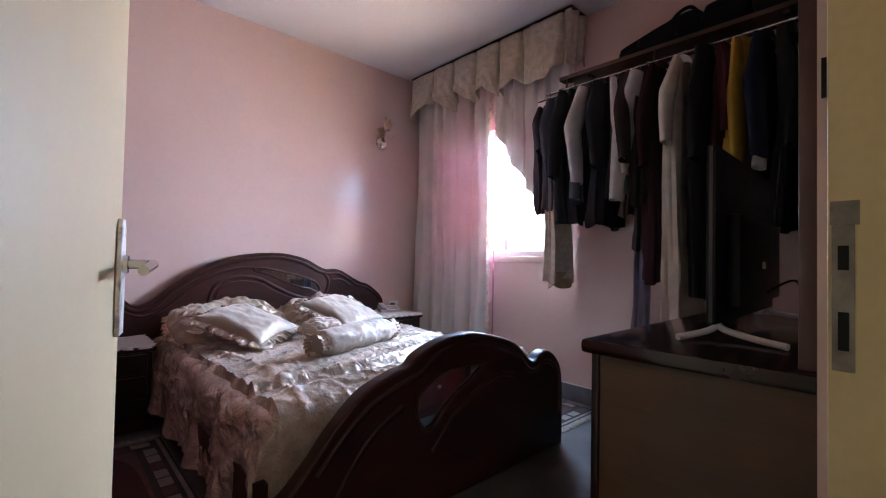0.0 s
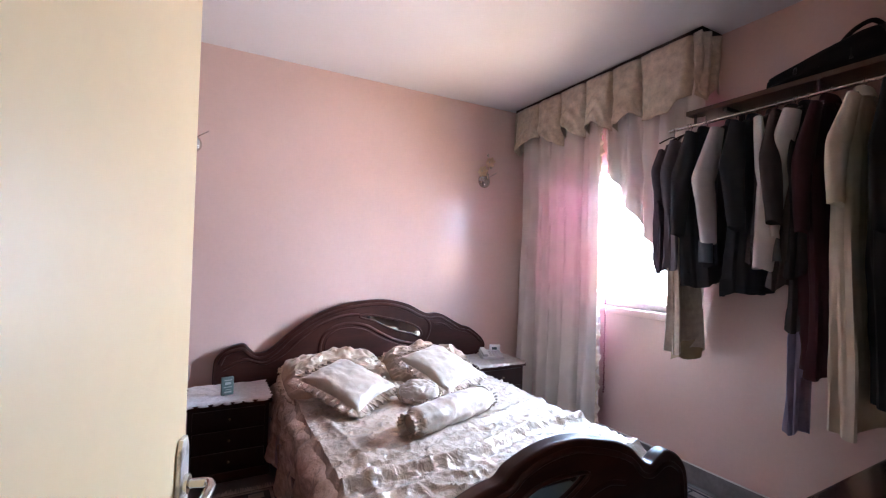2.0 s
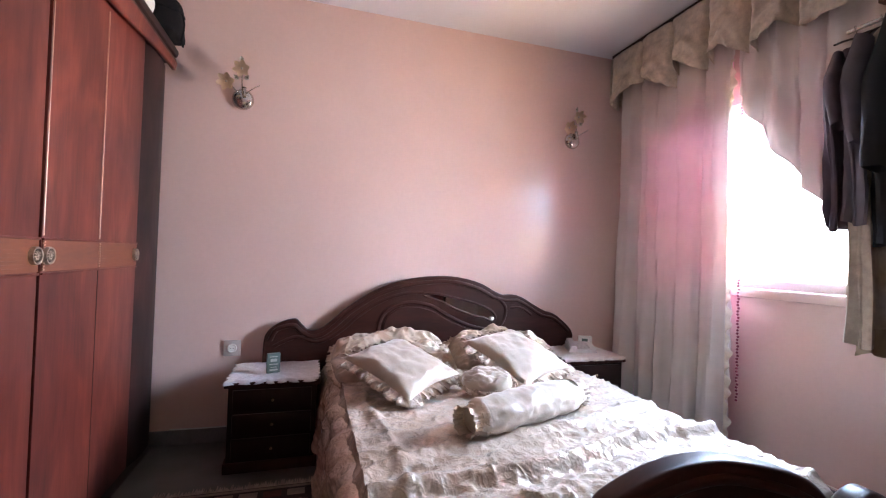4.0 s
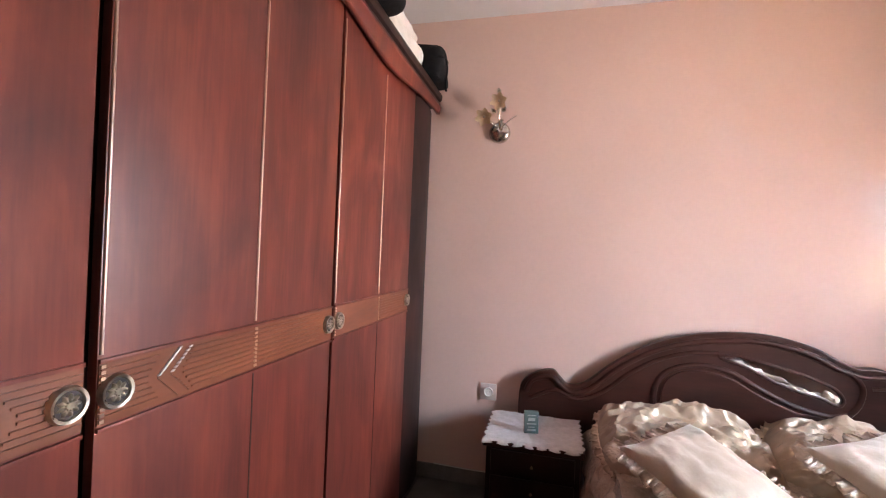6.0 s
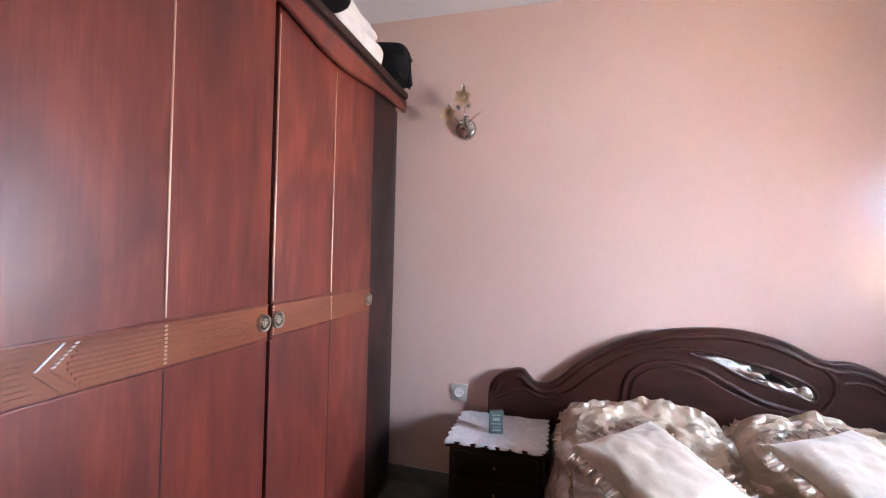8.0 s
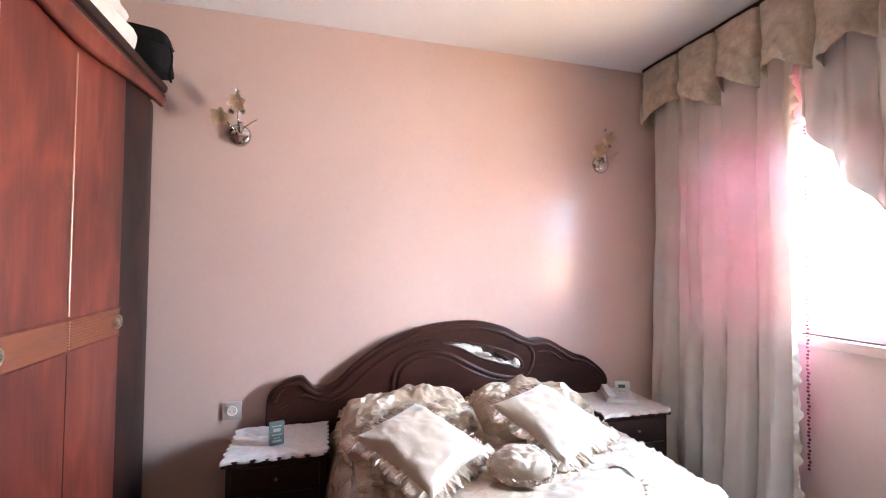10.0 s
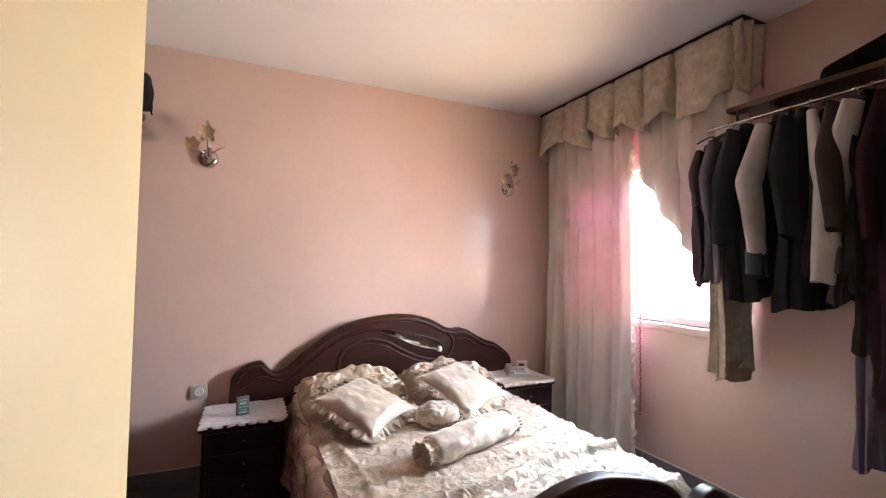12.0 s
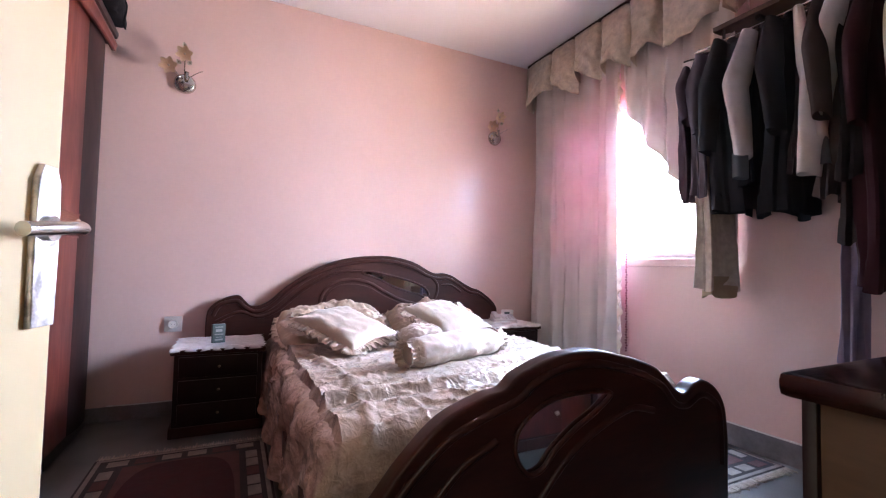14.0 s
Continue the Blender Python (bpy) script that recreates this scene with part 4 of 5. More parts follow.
nightstand("nightstand", pose(0.92, 4.115, 0), 0.50, 0.44, 0.495, "dark wooden nightstand with drawers between wardrobe and bed")
nightstand("nightstand", pose(3.005, 4.11, 0), 0.49, 0.44, 0.54, "dark wooden nightstand with drawers beside the curtain")


def doily(m, w, d, seed, label, mat):
    th = thing("doily", m, label, "doily")

    def f(u, v):
        a, b = u * 2 - 1, v * 2 - 1
        edge = max(abs(a), abs(b))
        sc = 1 + 0.03 * math.sin(math.atan2(b, a) * 26) * edge ** 4
        x, y = w / 2 * a * sc, d / 2 * b * sc
        z = 0.004 + 0.004 * abs(math.sin(math.atan2(b, a + 0.2) * 7)) * min(1, 2 * math.hypot(a, b)) + 0.003 * fbm(a * 3, b * 3, seed)
        over = max(0.0, -b - 0.93)
        return x, y, z - over * 0.25
    cl = part("cloth", grid_mesh(70, 50, f), mat, th)
    cl.modifiers.new("thickness", "SOLIDIFY").thickness = 0.0015
    return th


doily(pose(0.92, 4.10, 0.497), 0.49, 0.42, 1.0, "white crocheted doily with a scalloped edge on the nightstand", M["lace"])
M["lace_beige"] = material("beige_lace", (0.52, 0.44, 0.385), 0.8, scale=40, vary=0.1, bump=0.2, fine=200)
doily(pose(3.005, 4.095, 0.542), 0.49, 0.43, 3.0, "beige crocheted doily with a scalloped edge on the nightstand", M["lace_beige"])

clock = thing("small_box", pose(0.905, 4.04, 0.506, 0, 0, 14), "small grey-green card box standing on the doily", "box")
part("carton", boxes((-0.036, 0.036, -0.014, 0.014, 0, 0.112), bevel=0.002), M["greengrey"], clock)
for z0, z1, w in ((0.092, 0.097, 0.022), (0.066, 0.082, 0.018), (0.048, 0.053, 0.024), (0.014, 0.024, 0.022), (0.032, 0.036, 0.016)):
    part("print", boxes((-w, w, -0.0152, -0.0138, z0, z1)), M["mark"], clock, "faded printed bars", smooth=False)

phone = thing("telephone", pose(3.04, 4.13, 0.551, 0, 0, -22), "grey desk telephone on the beige doily", "telephone")
bm = bmesh.new()
vs = [bm.verts.new(c) for c in ((-0.1, -0.09, 0), (0.1, -0.09, 0), (0.1, 0.09, 0), (-0.1, 0.09, 0), (-0.095, -0.085, 0.022), (0.095, -0.085, 0.022), (0.095, 0.085, 0.05), (-0.095, 0.085, 0.05))]
for q in ((0, 1, 2, 3), (4, 5, 6, 7), (0, 1, 5, 4), (1, 2, 6, 5), (2, 3, 7, 6), (3, 0, 4, 7)):
    bm.faces.new([vs[i] for i in q])
part("base", bm, M["beige_plastic"], phone, smooth=False)
part("handset", boxes((-0.09, -0.045, -0.095, 0.095, 0.036, 0.062), bevel=0.010), M["beige_plastic"], phone, m=pose(0, 0, 0, 8, 0, 0))
bm = bmesh.new()
for i in range(3):
    for j in range(4):
        box(bm, -0.02 + i * 0.028, 0.0 + i * 0.028, -0.055 + j * 0.026, -0.04 + j * 0.026, 0.025 + j * 0.0042, 0.034 + j * 0.0042)
part("keys", bm, M["beige_plastic"], phone, "grey keypad keys")
base = thing("charger_base", pose(3.145, 4.225, 0.551, 0, 0, -22), "small white plastic box with a dark display behind the telephone", "box")
part("case", boxes((-0.05, 0.05, -0.02, 0.02, 0, 0.085), bevel=0.006), M["white_plastic"], base)
part("display", boxes((-0.03, 0.015, -0.0215, -0.0195, 0.045, 0.068)), M["greengrey"], base, "dark display")

out = thing("wall_socket", pose(0.631, Y1, 0.585), "grey-white wall socket plate", "socket")
part("plate", boxes((-0.05, 0.05, -0.012, 0, -0.05, 0.05), bevel=0.004), M["beige_plastic"], out)
part("well", lathe([(0.001, -0.0135), (0.022, -0.0135), (0.025, -0.018), (0.029, -0.013), (0.029, -0.010), (0.001, -0.010)], 24, "y"), M["white_plastic"], out)
for dx in (-0.009, 0.009):
    part("hole", lathe([(0.001, -0.0148), (0.0026, -0.0148), (0.0026, -0.012), (0.001, -0.012)], 8, "y"), M["black"], out, m=pose(dx, 0, 0))
cable = thing("skirting_cable", pose(0, 0, 0), "thin pale cable pinned along the top of the skirting", "cable")
tube("wire", [(x, Y1 - 0.012, 0.094 + 0.003 * math.sin(x * 9)) for x in np.linspace(0.30, 0.70, 24)], 0.004, M["white_plastic"], cable)
tube("wire", [(X1 - 0.011, y, 0.126 + 0.002 * math.sin(y * 7)) for y in np.linspace(1.3, 4.3, 50)], 0.005, M["white_plastic"], cable)


# ---- wall lamps with crystal flowers ----
def petal_flower(n, r, depth, droop=0.4):
    bm = bmesh.new()
    for k in range(n):
        rot = Matrix.Rotation(2 * math.pi * k / n, 4, "Y")
        ring = []
        for j in range(5):
            t = j / 4
            w = r * 0.36 * math.sin(math.pi * (0.12 + 0.8 * t))
            c = Vector((0, -depth * (t ** 2) * droop - 0.002, r * (0.12 + 0.88 * t)))
            ring.append([bm.verts.new(rot @ (c + Vector((s * w, -abs(s) * 0.006, 0)))) for s in (-1, 0, 1)])
        for a, b in zip(ring, ring[1:]):
            for i in range(2):
                bm.faces.new((a[i], a[i + 1], b[i + 1], b[i]))
    bmesh.ops.solidify(bm, geom=bm.faces[:], thickness=0.003)
    return bm


def sconce(m, label):
    th = thing("wall_lamp", m, label, "wall lamp", "wall lamps over the bed")
    part("back_plate", lathe([(0.001, -0.036), (0.028, -0.034), (0.052, -0.026), (0.064, -0.012), (0.067, 0.0), (0.001, 0.0)], 28, "y"), M["chrome"], th, "domed chrome plate")
    part("lamp_socket", lathe([(0.001, 0), (0.012, 0), (0.014, 0.02), (0.012, 0.05), (0.016, 0.055), (0.001, 0.056)], 16), M["chrome"], th, m=pose(0.012, -0.045, 0.01))
    for a, b, c in (((0.0, -0.03, 0.02), (0.0, -0.06, 0.08), (0.0, -0.07, 0.16)), ((-0.01, -0.03, 0.02), (-0.05, -0.07, 0.05), (-0.075, -0.08, 0.075)), ((0.01, -0.03, 0.02), (0.06, -0.06, 0.055), (0.105, -0.065, 0.085))):
        tube("stem", spline([a, b, c], 6), 0.0035, M["chrome"], th)
    for p, r in (((0.0, -0.085, 0.17), 0.052), ((-0.085, -0.09, 0.075), 0.054)):
        fl = part("flower", petal_flower(6, r, 0.06), M["crystal"], th, "amber glass flower", m=pose(*p, 20, 15, 0))
        part("stamen", lathe([(0.001, -0.012), (0.007, -0.008), (0.007, 0), (0.001, 0.002)], 10, "y"), M["silver"], fl)
    for p, rz in (((0.014, -0.065, 0.105), 45), ((-0.018, -0.065, 0.10), -50), ((0.0, -0.06, 0.215), -15)):
        part("leaf", petal_flower(1, 0.038, 0.02), M["silver"], th, "thin metal leaf", m=pose(*p, 0, rz, 0))
    return th


sconce(pose(0.633, Y1, 2.187), "chrome wall lamp with amber glass flowers")
sconce(pose(3.083, Y1, 2.186), "chrome wall lamp with amber glass flowers")

# ---- clothes shelf, rail, garments ----
M["shelfwood"] = material("brown_shelf_board", (0.10, 0.052, 0.03), 0.5, scale=4, fine=40, stretch=(3, 0.4, 3), second=(0.055, 0.028, 0.016), bump=0.03)
shelf = thing("clothes_shelf", pose(3.5, 1.8, 2.37), "brown wooden wall shelf with a steel clothes rail beneath", "shelf")
part("board", boxes((-0.10, 0.124, -0.87, 0.77, 0, 0.028), bevel=0.003), M["shelfwood"], shelf)
for y in (-0.55, 0.55):
    part("bracket", boxes((-0.07, 0.124, y - 0.012, y + 0.012, -0.02, 0), (0.10, 0.124, y - 0.012, y + 0.012, -0.18, -0.02)), M["darkv"], shelf)
tube("rail", [(-0.08, -0.87, -0.065), (-0.08, 0.89, -0.065)], 0.0105, M["chrome"], shelf, label="steel clothes rail")
for y in (-0.6, 0.1, 0.72):
    part("rail_hanger", boxes((-0.085, -0.075, y - 0.006, y + 0.006, -0.058, 0.0)), M["darkv"], shelf)
RX, RZ = 3.42, 2.305


def cloth(name, colour, rough=0.85, second=None, scale=9):
    return material(name, colour, rough, scale=scale, vary=0.14, bump=0.12, fine=260, sheen=0.02, second=second, spec=0.25)


def body_mesh(half, thick, length, flare, seed, neck=0.05, drop=0.045):
    def f(u, v):
        a = 2 * math.pi * u
        c, s = math.cos(a), math.sin(a)
        k = min(1.0, v / 0.10)
        hx = neck + (half - neck) * k ** 0.75 if v < 0.10 else half * (1 - 0.06 * math.sin((v - 0.1) * 3.4)) + flare * max(0, v - 0.3)
        ty = thick * (0.35 + 0.65 * min(1, v / 0.18)) * (1 + 0.25 * v)
        fold = 0.024 * v * math.sin(5 * a + seed * 3 + 2 * v) + 0.010 * v * math.sin(11 * a + seed * 5 - 3 * v) + 0.022 * v * fbm(c * 1.6 + seed, s, v * 1.8) + 0.006 * fbm(c * 5, v * 9, seed)
        e = 0.62
        x = hx * math.copysign(abs(c) ** e, c) + fold * c * 0.8
        y = ty * math.copysign(abs(s) ** 0.8, s) + fold * s + 0.02 * v * math.sin(seed * 2.1) + 0.012 * math.sin(v * 5 + seed)
        z = -length * v - drop * (abs(c) ** 1.4) * k * (1 if v < 0.9 else 0.4) + (0.012 * math.sin(3 * a + seed) if v > 0.95 else 0)
        return x, y, z
    return grid_mesh(56, 34, f, wrap_u=True)


def sleeve_mesh(length, r0, r1, lean, seed, turn=0.0):
    """A flat hanging sleeve: narrow at the shoulder, widest at a slack elbow, then in to the cuff."""
    def f(u, v):
        a = 2 * math.pi * u
        c = math.cos(a)
        swell = 0.62 + 0.38 * min(1.0, v / 0.42) + (r1 / r0 - 1.0) * max(0.0, v - 0.42) / 0.58
        r = r0 * swell + 0.005 * fbm(c * 1.5, v * 3.0, seed) * v + 0.005 * (0.3 - abs(fbm(c * 2.0 + v * 4, v * 7 - c, seed))) * v
        elbow = min(v / 0.48, (1.12 - v) / 0.64)
        bend = (lean + 0.03 + 0.02 * math.sin(seed * 1.7)) * elbow + lean * 0.5 * v
        return r * c - bend, r * (0.40 + 0.1 * v) * math.sin(a) + 0.012 * math.sin(v * 3 + seed) + turn * v, -length * v * (1 - 0.02 * v) + 0.006 * math.sin(2 * a + seed) * (v > 0.97)
    return grid_mesh(20, 30, f, wrap_u=True)


def garment(name, y, colour, length, label, print_colour=None, half=0.19, thick=0.026, sleeve=0.56, flare=0.0, cuff=None, z=2.245, lean=0.02, category="shirt", hem=None, tilt=0.0, collar=True, sleeve_colour=None):
    seed = y * 7.3
    th = thing(name, pose(RX - 0.01, y, z, 0, 0, tilt), label, category, "clothes on the rail")
    mat = cloth(name + "_cloth", colour, second=print_colour, scale=26 if print_colour else 9)
    b = part("body", body_mesh(half, thick, length, flare, seed), mat, th)
    if hem:
        def hm(u, v):
            a = 2 * math.pi * u
            c, s = math.cos(a), math.sin(a)
            return (half - 0.03) * math.copysign(abs(c) ** 0.6, c), thick * 1.1 * s + 0.012 * math.sin(4 * a + v * 3), -length + 0.06 - (hem[0] + 0.06 + 0.012 * math.sin(3 * a)) * v
        part("under_layer", grid_mesh(30, 12, hm, wrap_u=True), cloth(name + "_under", hem[1]), th, hem[2])
    if sleeve:
        sm = cloth(name + "_sleeve", sleeve_colour) if sleeve_colour else mat
        for sgn in (-1, 1):
            sl = part("sleeve", sleeve_mesh(sleeve, 0.080, 0.052, lean * sgn * -1 if sgn > 0 else lean, seed + sgn, 0.015 * math.sin(seed * 5)), sm, th, m=pose(-half + 0.022 if sgn < 0 else half - 0.045, 0.012 * sgn, -0.048, 5 * math.sin(seed * 9), (6 + 4 * math.sin(seed * 4)) * (1 if sgn < 0 else 0), 20 * math.sin(seed * 3)))
            if cuff:
                part("cuff", grid_mesh(18, 6, lambda u, v: (0.043 * math.cos(2 * math.pi * u) - (lean if sgn < 0 else -lean) - 0.03 * math.sin(3 + seed + sgn) * 1.0, 0.026 * math.sin(2 * math.pi * u) + 0.02 * math.sin(4 + seed + sgn) + 0.015 * math.sin(seed * 5), -sleeve + 0.03 - cuff[0] * v), wrap_u=True),
                     cloth(name + "_cuff", cuff[1]), sl, cuff[2])
    if collar:
        part("collar", grid_mesh(20, 4, lambda u, v: ((0.062 + 0.012 * v) * math.cos(2 * math.pi * u), (0.034 + 0.016 * v) * math.sin(2 * math.pi * u), 0.012 - 0.05 * v - 0.012 * math.cos(2 * math.pi * u)), wrap_u=True), mat, th)
    h = thing("coat_hanger", pose(RX, y, RZ, 0, 0, tilt), "thin wire coat hanger on the steel rail", "hanger", "hangers on the rail")
    hook = [(-0.003, 0, -0.012)] + [(0.016 * math.sin(a), 0, 0.016 * math.cos(a)) for a in np.linspace(-2.2, 1.6, 9)] + [(0.004, 0, -0.02), (0.0, 0, -0.045)]
    tube("hook", hook, 0.0022, M["chrome"], h, res=1)
    tube("shoulder_bar", spline([(-half * 0.9, 0, -0.115), (-0.08, 0, -0.07), (0, 0, -0.045), (0.08, 0, -0.07), (half * 0.9, 0, -0.115)], 5), 0.005, M["darkv"], h, res=1)


BLK, CHAR = (0.011, 0.011, 0.014), (0.024, 0.024, 0.028)
garment("plum_shirt", 2.66, (0.085, 0.065, 0.085), 0.78, "dark plum short-sleeved shirt on a hanger", sleeve=0.34, tilt=8, half=0.20, lean=0.05, z=2.18)
garment("lilac_shirt", 2.565, (0.20, 0.19, 0.235), 0.80, "grey-lilac shirt on a hanger", sleeve=0.46, tilt=6, half=0.20, lean=0.03, z=2.22)
garment("navy_jacket", 2.45, (0.042, 0.047, 0.058), 0.92, "dark navy jacket on a hanger", sleeve=0.62, tilt=3, thick=0.055, half=0.215, category="jacket")
garment("patterned_dress", 2.545, (0.74, 0.68, 0.58), 1.33, "long cream patterned dress with a darker underskirt", (0.50, 0.43, 0.36), sleeve=0.0, hem=(0.05, (0.45, 0.36, 0.24), "beige underskirt"), half=0.16, thick=0.03, category="dress", collar=False)
garment("grey_shirt", 2.285, (0.022, 0.025, 0.034), 0.80, "navy pullover with light grey shirt sleeves and denim cuffs", sleeve_colour=(0.80, 0.78, 0.80), sleeve=0.66, cuff=(0.12, (0.16, 0.19, 0.23), "blue-grey turned cuff"), lean=0.05, tilt=-4)
garment("black_jacket", 2.175, (0.030, 0.034, 0.044), 0.95, "black jacket on a hanger", sleeve=0.60, thick=0.050, half=0.205, category="jacket")
garment("white_shirt", 2.08, (0.05, 0.04, 0.045), 0.78, "dark waistcoat over off-white shirt sleeves with grey cuffs", sleeve_colour=(0.90, 0.87, 0.85), sleeve=0.64, cuff=(0.13, (0.15, 0.17, 0.20), "grey denim cuff"), lean=0.03)
garment("taupe_cardigan", 2.0, (0.085, 0.068, 0.068), 0.90, "brown-grey cardigan on a hanger", sleeve=0.58, category="cardigan")
garment("pale_sleeved_shirt", 1.935, (0.03, 0.027, 0.03), 0.84, "black vest over long pale grey shirt sleeves", sleeve_colour=(0.88, 0.86, 0.87), sleeve=0.80, lean=0.0, half=0.20)
garment("lilac_scarf", 1.985, (0.28, 0.25, 0.36), 1.62, "long lilac scarf hanging from a hanger", half=0.055, thick=0.02, sleeve=0.0, category="scarf", collar=False)
garment("charcoal_skirt", 1.945, (0.05, 0.046, 0.05), 1.10, "charcoal skirt on a hanger", half=0.15, sleeve=0.0, category="skirt", collar=False)
garment("maroon_coat", 1.85, (0.045, 0.012, 0.019), 1.30, "dark maroon coat on a hanger", sleeve=0.62, thick=0.05, category="coat", z=2.25)
garment("cream_robe", 1.725, (0.74, 0.66, 0.55), 1.52, "long cream robe with draped sleeve on a hanger", sleeve=0.50, thick=0.045, half=0.20, flare=0.01, category="robe")
garment("black_coat", 1.6, BLK, 1.38, "long black coat on a hanger", sleeve=0.64, thick=0.055, half=0.215, category="coat", z=2.26)
garment("dark_red_dress", 1.52, (0.07, 0.008, 0.012), 1.15, "dark red dress on a hanger", sleeve=0.5, category="dress")
garment("mustard_cardigan", 1.43, (0.48, 0.28, 0.03), 0.92, "mustard yellow cardigan on a hanger", sleeve=0.66, thick=0.045, half=0.205, category="cardigan")
garment("navy_shirt", 1.33, (0.012, 0.018, 0.05), 0.86, "navy shirt with white cuff on a hanger", sleeve=0.68, cuff=(0.05, (0.6, 0.58, 0.56), "white cuff"))
garment("black_shirt", 1.24, BLK, 1.0, "black shirt on a hanger", sleeve=0.6)
garment("black_trousers", 1.15, CHAR, 1.05, "charcoal trousers on a hanger", half=0.14, sleeve=0.0, category="trousers", collar=False)


def shelf_bag(m, sx, sy, sz, seed, label, handles=True, wedge=0.0):
    th = thing("handbag", m, label, "bag", "bags on the shelf")
    bm = soft_box(sx, sy, sz, 0.05, seed, power=0.55)
    for v in bm.verts:
        v.co.z *= 1 - wedge * (0.5 + v.co.y / sy)
    part("bag_body", bm, M["suitcase"], th)
    if wedge:
        for dy in (-0.12, 0.0, 0.10):
            tube("strap", spline([(-sx * 0.5, dy, 0.03), (-sx * 0.42, dy, sz * (0.6 - wedge * dy / sy) * 0.75), (0, dy, sz * (1.03 - wedge * (0.5 + dy / sy)))], 5), 0.007, M["black"], th)
        tube("handle", spline([(0, -sy * 0.42, sz * 0.95), (-0.02, -sy * 0.34, sz * 1.14), (-0.03, -sy * 0.20, sz * 0.98), (0, -sy * 0.05, sz * 0.62)], 6), 0.011, M["suitcase"], th)
        return th
    part("flap", soft_box(sx * 0.9, sy * 0.8, sz * 0.35, 0.05, seed + 1, power=0.55), M["suitcase"], th, m=pose(-0.01, 0.0, sz * 0.68, 4, -5, 0))
    if handles:
        tube("handle", spline([(0, -sy * 0.28, sz * 0.9), (-0.02, -sy * 0.2, sz * 1.25), (-0.03, sy * 0.1, sz * 1.3), (0, sy * 0.28, sz * 0.92)], 6), 0.008, M["suitcase"], th)
    return th


shelf_bag(pose(3.51, 1.90, 2.399, 0, 0, 4), 0.21, 0.50, 0.19, 1.0, "sloping black soft bag with straps on the shelf", False, 0.75)
shelf_bag(pose(3.52, 1.52, 2.399, 0, 0, -6), 0.18, 0.28, 0.165, 4.0, "black handbag with a looped handle on the shelf")
shelf_bag(pose(3.50, 1.24, 2.399, 0, 0, 3), 0.2, 0.32, 0.17, 8.0, "black handbag with a looped handle on the shelf")
shelf_bag(pose(3.52, 1.03, 2.399, 0, 0, 3), 0.2, 0.22, 0.17, 11.0, "black handbag with a looped handle on the shelf")

# ---- dresser, mirror, television ----
dress = thing("dresser", pose(2.36, 1.18, 0), "dark-topped wooden dresser with drawers and a tall framed mirror", "dresser")
part("side_panel", boxes((-0.57, -0.55, -0.24, 0.22, 0.05, 0.80), bevel=0.002), M["plywood"], dress, "unfinished brown side board")
part("side_panel", boxes((0.55, 0.57, -0.24, 0.22, 0.05, 0.80), bevel=0.002), M["plywood"], dress, "unfinished brown side board")
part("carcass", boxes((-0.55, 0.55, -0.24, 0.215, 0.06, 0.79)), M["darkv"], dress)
part("plinth", boxes((-0.56, 0.56, -0.235, 0.225, 0.0, 0.06), bevel=0.005), M["dark"], dress)
part("corner_post", boxes((-0.575, -0.545, 0.222, 0.243, 0.0, 0.80), bevel=0.005), M["darkv"], dress)
part("corner_post", boxes((0.545, 0.585, 0.22, 0.245, 0.0, 0.80), bevel=0.006), M["darkv"], dress)
part("top", boxes((-0.605, 0.605, -0.25, 0.262, 0.798, 0.838), bevel=0.014), M["polish"], dress, "thick polished dark top with rounded edge")
for i in range(3):
    for sx in (-1, 1):
        x0, x1 = (-0.54, -0.006) if sx < 0 else (0.006, 0.54)
        z0 = 0.075 + i * 0.24
        dr = part("drawer", boxes((x0, x1, 0.215, 0.236, z0, z0 + 0.225), bevel=0.006), M["mahogany"], dress)
        part("knob", lathe([(0.001, 0.025), (0.012, 0.022), (0.014, 0.016), (0.006, 0.008), (0.006, 0.0), (0.001, 0.0)], 14, "y"), M["silver"], dr, "round silver knob", m=pose((x0 + x1) / 2, 0.236, z0 + 0.115))
M["frame_wood"] = material("red_brown_frame", (0.10, 0.03, 0.018), 0.35, scale=4, fine=30, stretch=(3, 3, 0.5), second=(0.055, 0.016, 0.01), bump=0.02, coat=0.2)
mir = part("mirror_frame", boxes((-0.57, -0.515, -0.24, -0.206, 0.838, 1.98), (0.515, 0.57, -0.24, -0.206, 0.838, 1.98), (-0.515, 0.515, -0.24, -0.206, 0.838, 0.90), (-0.57, 0.57, -0.24, -0.206, 1.98, 2.06), bevel=0.005), M["frame_wood"], dress, "tall red-brown mirror frame")
part("mirror_glass", boxes((-0.515, 0.515, -0.228, -0.222, 0.90, 1.98)), M["mirror"], mir, "mirror glass", smooth=False)

M["edge_grey"] = material("dark_grey_edge", (0.06, 0.06, 0.065), 0.4, scale=20, vary=0.1)
tv = thing("television", pose(2.41, 1.20, 0.838, 0, 0, 1), "black flat television seen from behind on a white stand", "television")
part("housing", boxes((-0.40, 0.40, -0.012, 0.012, 0.045, 0.545), bevel=0.005), M["black"], tv)
part("rear_cover", boxes((-0.30, 0.30, -0.05, -0.012, 0.09, 0.36), bevel=0.015), M["black"], tv, "bulging black rear cover")
part("edge_trim", boxes((-0.403, -0.399, -0.004, 0.004, 0.05, 0.54)), M["edge_grey"], tv, "thin grey side trim")
part("screen", boxes((-0.385, 0.385, 0.012, 0.0135, 0.065, 0.53)), M["black"], tv, "dark glossy screen", smooth=False)
part("logo_mark", boxes((-0.02, 0.02, -0.0535, -0.0495, 0.20, 0.222)), M["beige_plastic"], tv, "small grey mark", smooth=False)
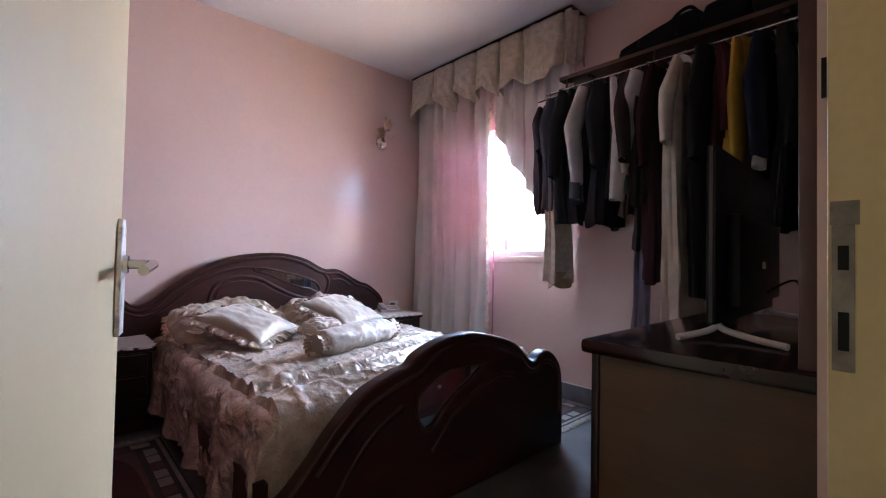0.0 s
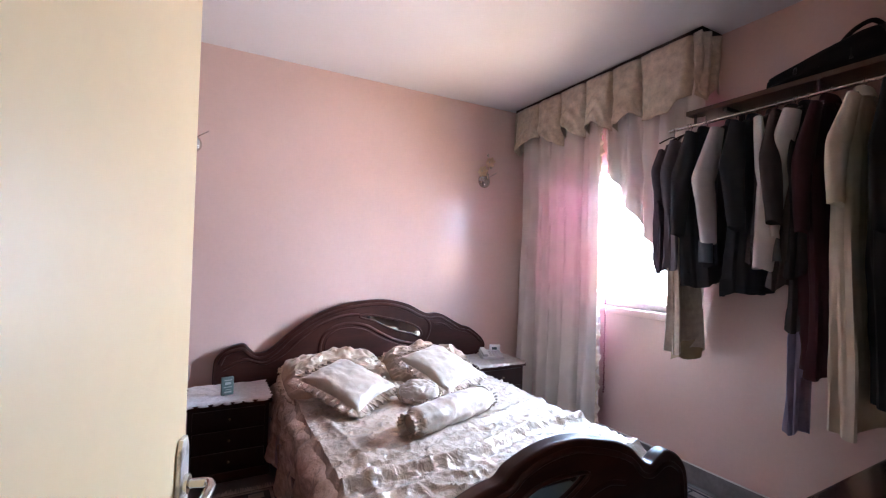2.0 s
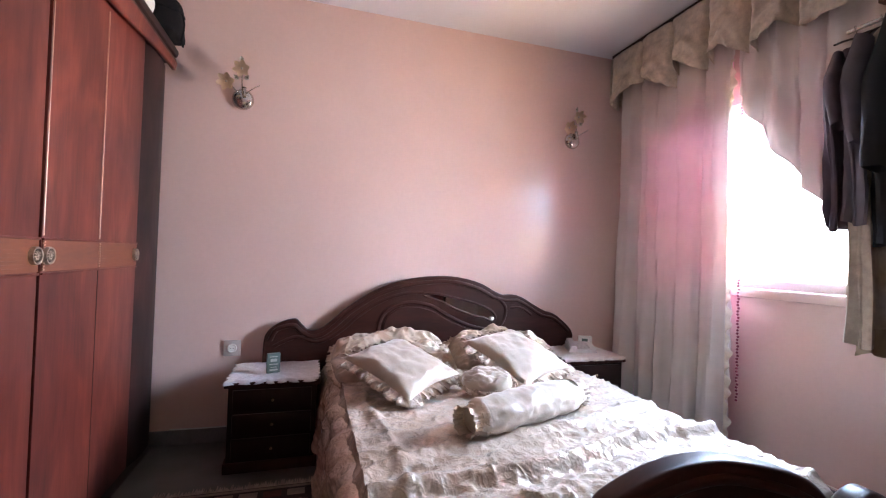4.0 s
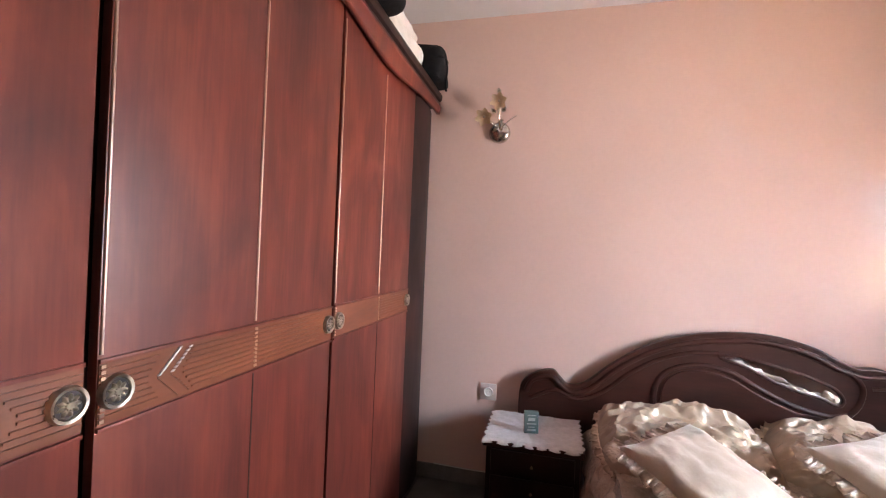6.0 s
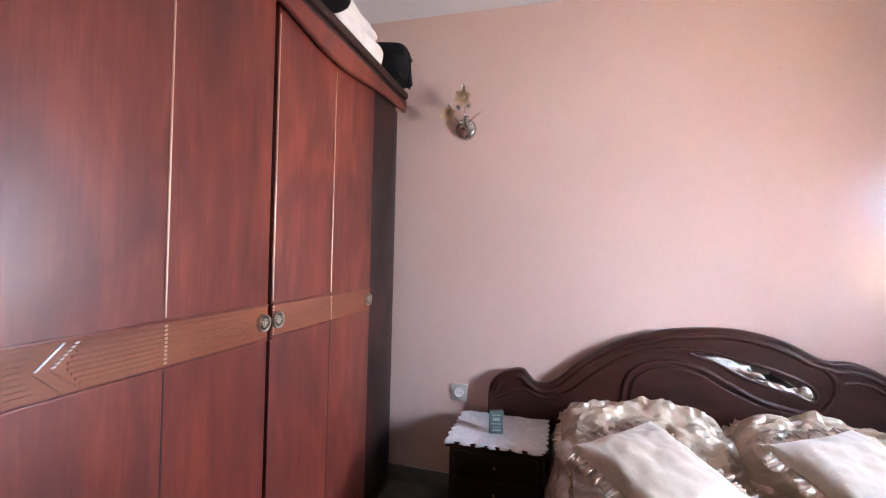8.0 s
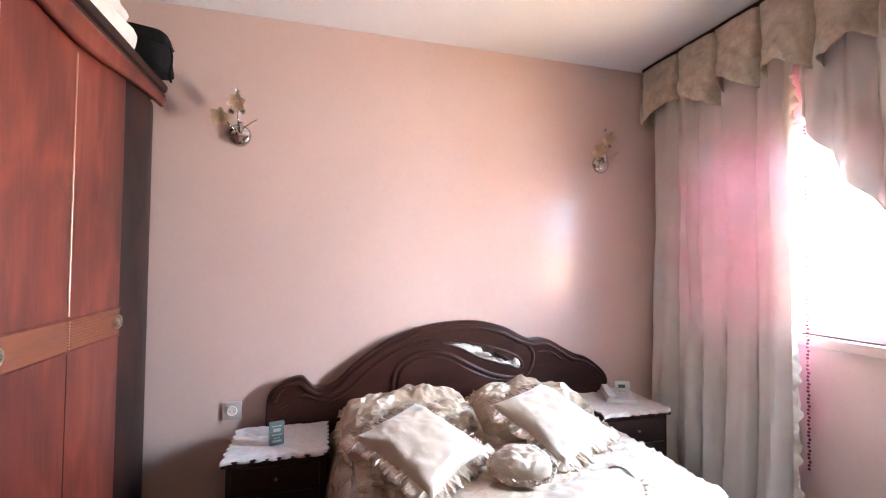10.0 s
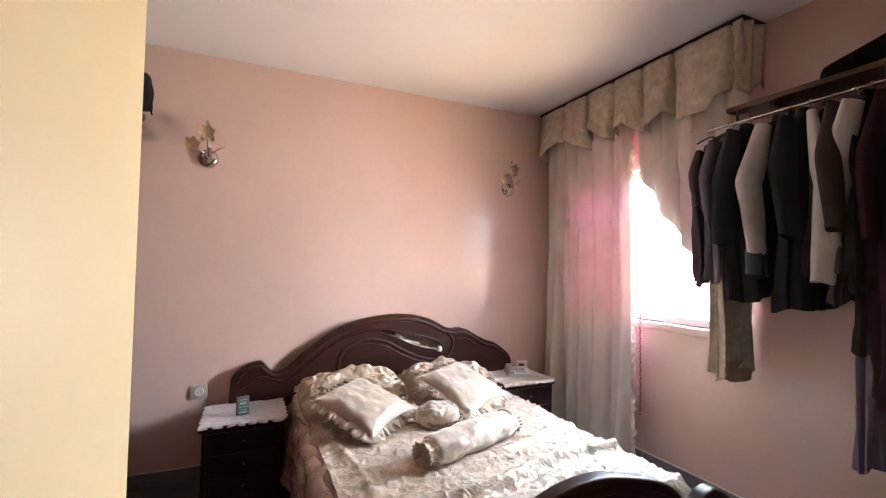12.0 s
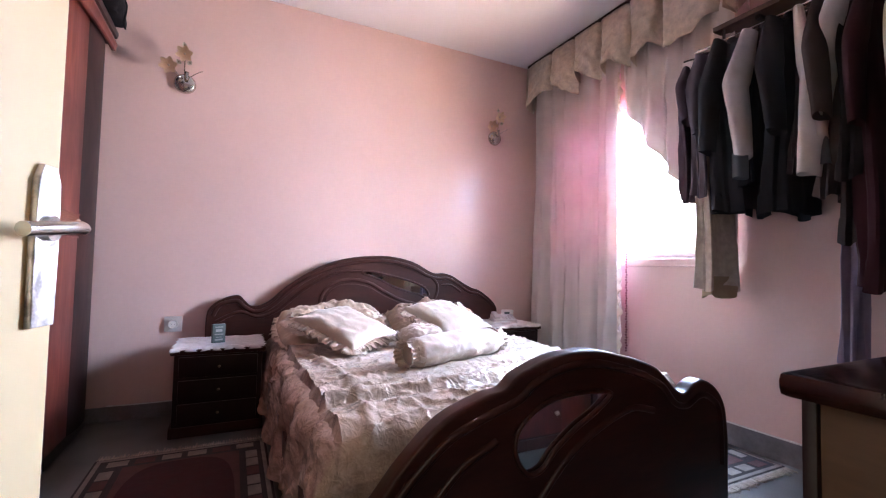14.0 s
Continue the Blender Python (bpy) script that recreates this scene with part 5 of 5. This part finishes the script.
for sx in (-1, 1):
    for dx, dy in ((0.13, 0.06), (0.07, -0.17)):
        tube("stand_leg", spline([(sx * 0.34, 0, 0.05), (sx * 0.345, dy * 0.1, 0.03), (sx * (0.34 + dx * 0.5), dy * 0.5, 0.018), (sx * (0.34 + dx), dy, 0.011)], 5), 0.009, M["white_plastic"], tv, label="white splayed foot")
tube("power_cable", spline([(0.05, -0.05, 0.12), (0.12, -0.12, 0.16), (0.25, -0.13, 0.05), (0.40, -0.12, 0.008)], 8), 0.004, M["black"], tv)

# ---- rugs on both sides of the bed ----
M["rug_red"] = material("dark_red_pile", (0.048, 0.006, 0.008), 0.95, scale=14, vary=0.25, bump=0.3, fine=320)
M["rug_pale"] = material("grey_cream_pile", (0.27, 0.23, 0.20), 0.95, scale=14, vary=0.2, bump=0.3, fine=320)
M["rug_dark"] = material("charcoal_pile", (0.035, 0.027, 0.028), 0.95, scale=14, vary=0.25, bump=0.3, fine=320)
M["rug_rose"] = material("dusty_rose_pile", (0.10, 0.042, 0.040), 0.95, scale=14, vary=0.2, bump=0.3, fine=320)
M["fringe"] = material("cream_cotton_fringe", (0.42, 0.36, 0.30), 0.95, scale=30, vary=0.2, bump=0.3, fine=200)
BLOCKS = []
for mat_name in ("rug_pale", "rug_rose", "rug_pale"):
    me = bpy.data.meshes.new("border_block")
    bm = boxes((-0.042, 0.042, -0.027, 0.027, 0, 0.0022))
    bm.to_mesh(me)
    bm.free()
    me.materials.append(M[mat_name])
    BLOCKS.append(me)


def bedside_rug(x0, x1, y0, y1, label):
    w, d = (x1 - x0) / 2, (y1 - y0) / 2
    rug = thing("rug", pose((x0 + x1) / 2, (y0 + y1) / 2, 0), label, "rug", "bedside rugs")
    part("rug_base", boxes((-w, w, -d, d, 0.0, 0.009), bevel=0.003), M["rug_dark"], rug)
    for a, b, c, e in ((-w + 0.012, w - 0.012, -d + 0.012, -d + 0.03), (-w + 0.012, w - 0.012, d - 0.03, d - 0.012), (-w + 0.012, -w + 0.03, -d + 0.03, d - 0.03), (w - 0.03, w - 0.012, -d + 0.03, d - 0.03)):
        part("edge_stripe", boxes((a, b, c, e, 0.009, 0.0112)), M["rug_pale"], rug, "pale woven edge stripe", smooth=False)
    line = [(math.copysign(abs(math.cos(a)) ** 0.6, math.cos(a)) * (w - 0.155), math.copysign(abs(math.sin(a)) ** 0.35, math.sin(a)) * (d - 0.15)) for a in np.linspace(0, 2 * math.pi, 80)[:-1]]
    part("field_ground", boxes((-w + 0.135, w - 0.135, -d + 0.13, d - 0.13, 0.009, 0.0105)), M["rug_rose"], rug, "dusty rose ground", smooth=False)
    part("red_field", curve_mesh("red_field", [line], extrude=0.0014), M["rug_red"], rug, "dark red rounded field", m=pose(0, 0, 0.0124), smooth=False)
    for side in range(4):
        half = w if side % 2 == 0 else d
        n = int((2 * half - 0.10) / 0.098)
        for i in range(n):
            s = -half + 0.05 + (2 * half - 0.10) * (i + 0.5) / n
            if side % 2 and abs(s) > d - 0.12:
                continue
            x, y, r = ((s, d - 0.078, 0), (w - 0.078, s, 90), (s, -d + 0.078, 0), (-w + 0.078, s, 90))[side]
            part("border_block", BLOCKS[(i * 7 + side) % 3], None, rug, m=pose(x, y, 0.009, 0, 0, r), smooth=False)
    for sgn in (-1, 1):
        def strands(u, v):
            k = int(u * 2 * w / 0.006)
            ragged = 0.035 + 0.03 * noise.noise(Vector((k * 0.7, sgn * 3.0, x0)))
            return -w + 2 * w * u + 0.010 * v * noise.noise(Vector((k * 0.31, 2.0, x0))), sgn * (d - 0.004 + (ragged + (0.022 if k % 2 else 0.0)) * v), 0.005 + 0.004 * (k % 2) - 0.003 * v
        ob = part("fringe", grid_mesh(int(2 * w / 0.003), 3, strands), M["fringe"], rug, "knotted cream fringe")
        ob.modifiers.new("thickness", "SOLIDIFY").thickness = 0.002
    return rug


bedside_rug(0.40, 1.17, 1.75, 3.72, "dark red rug with a pale block border beside wardrobe and bed")
bedside_rug(2.80, 3.56, 2.31, 3.80, "dark red rug with a pale block border below the window")
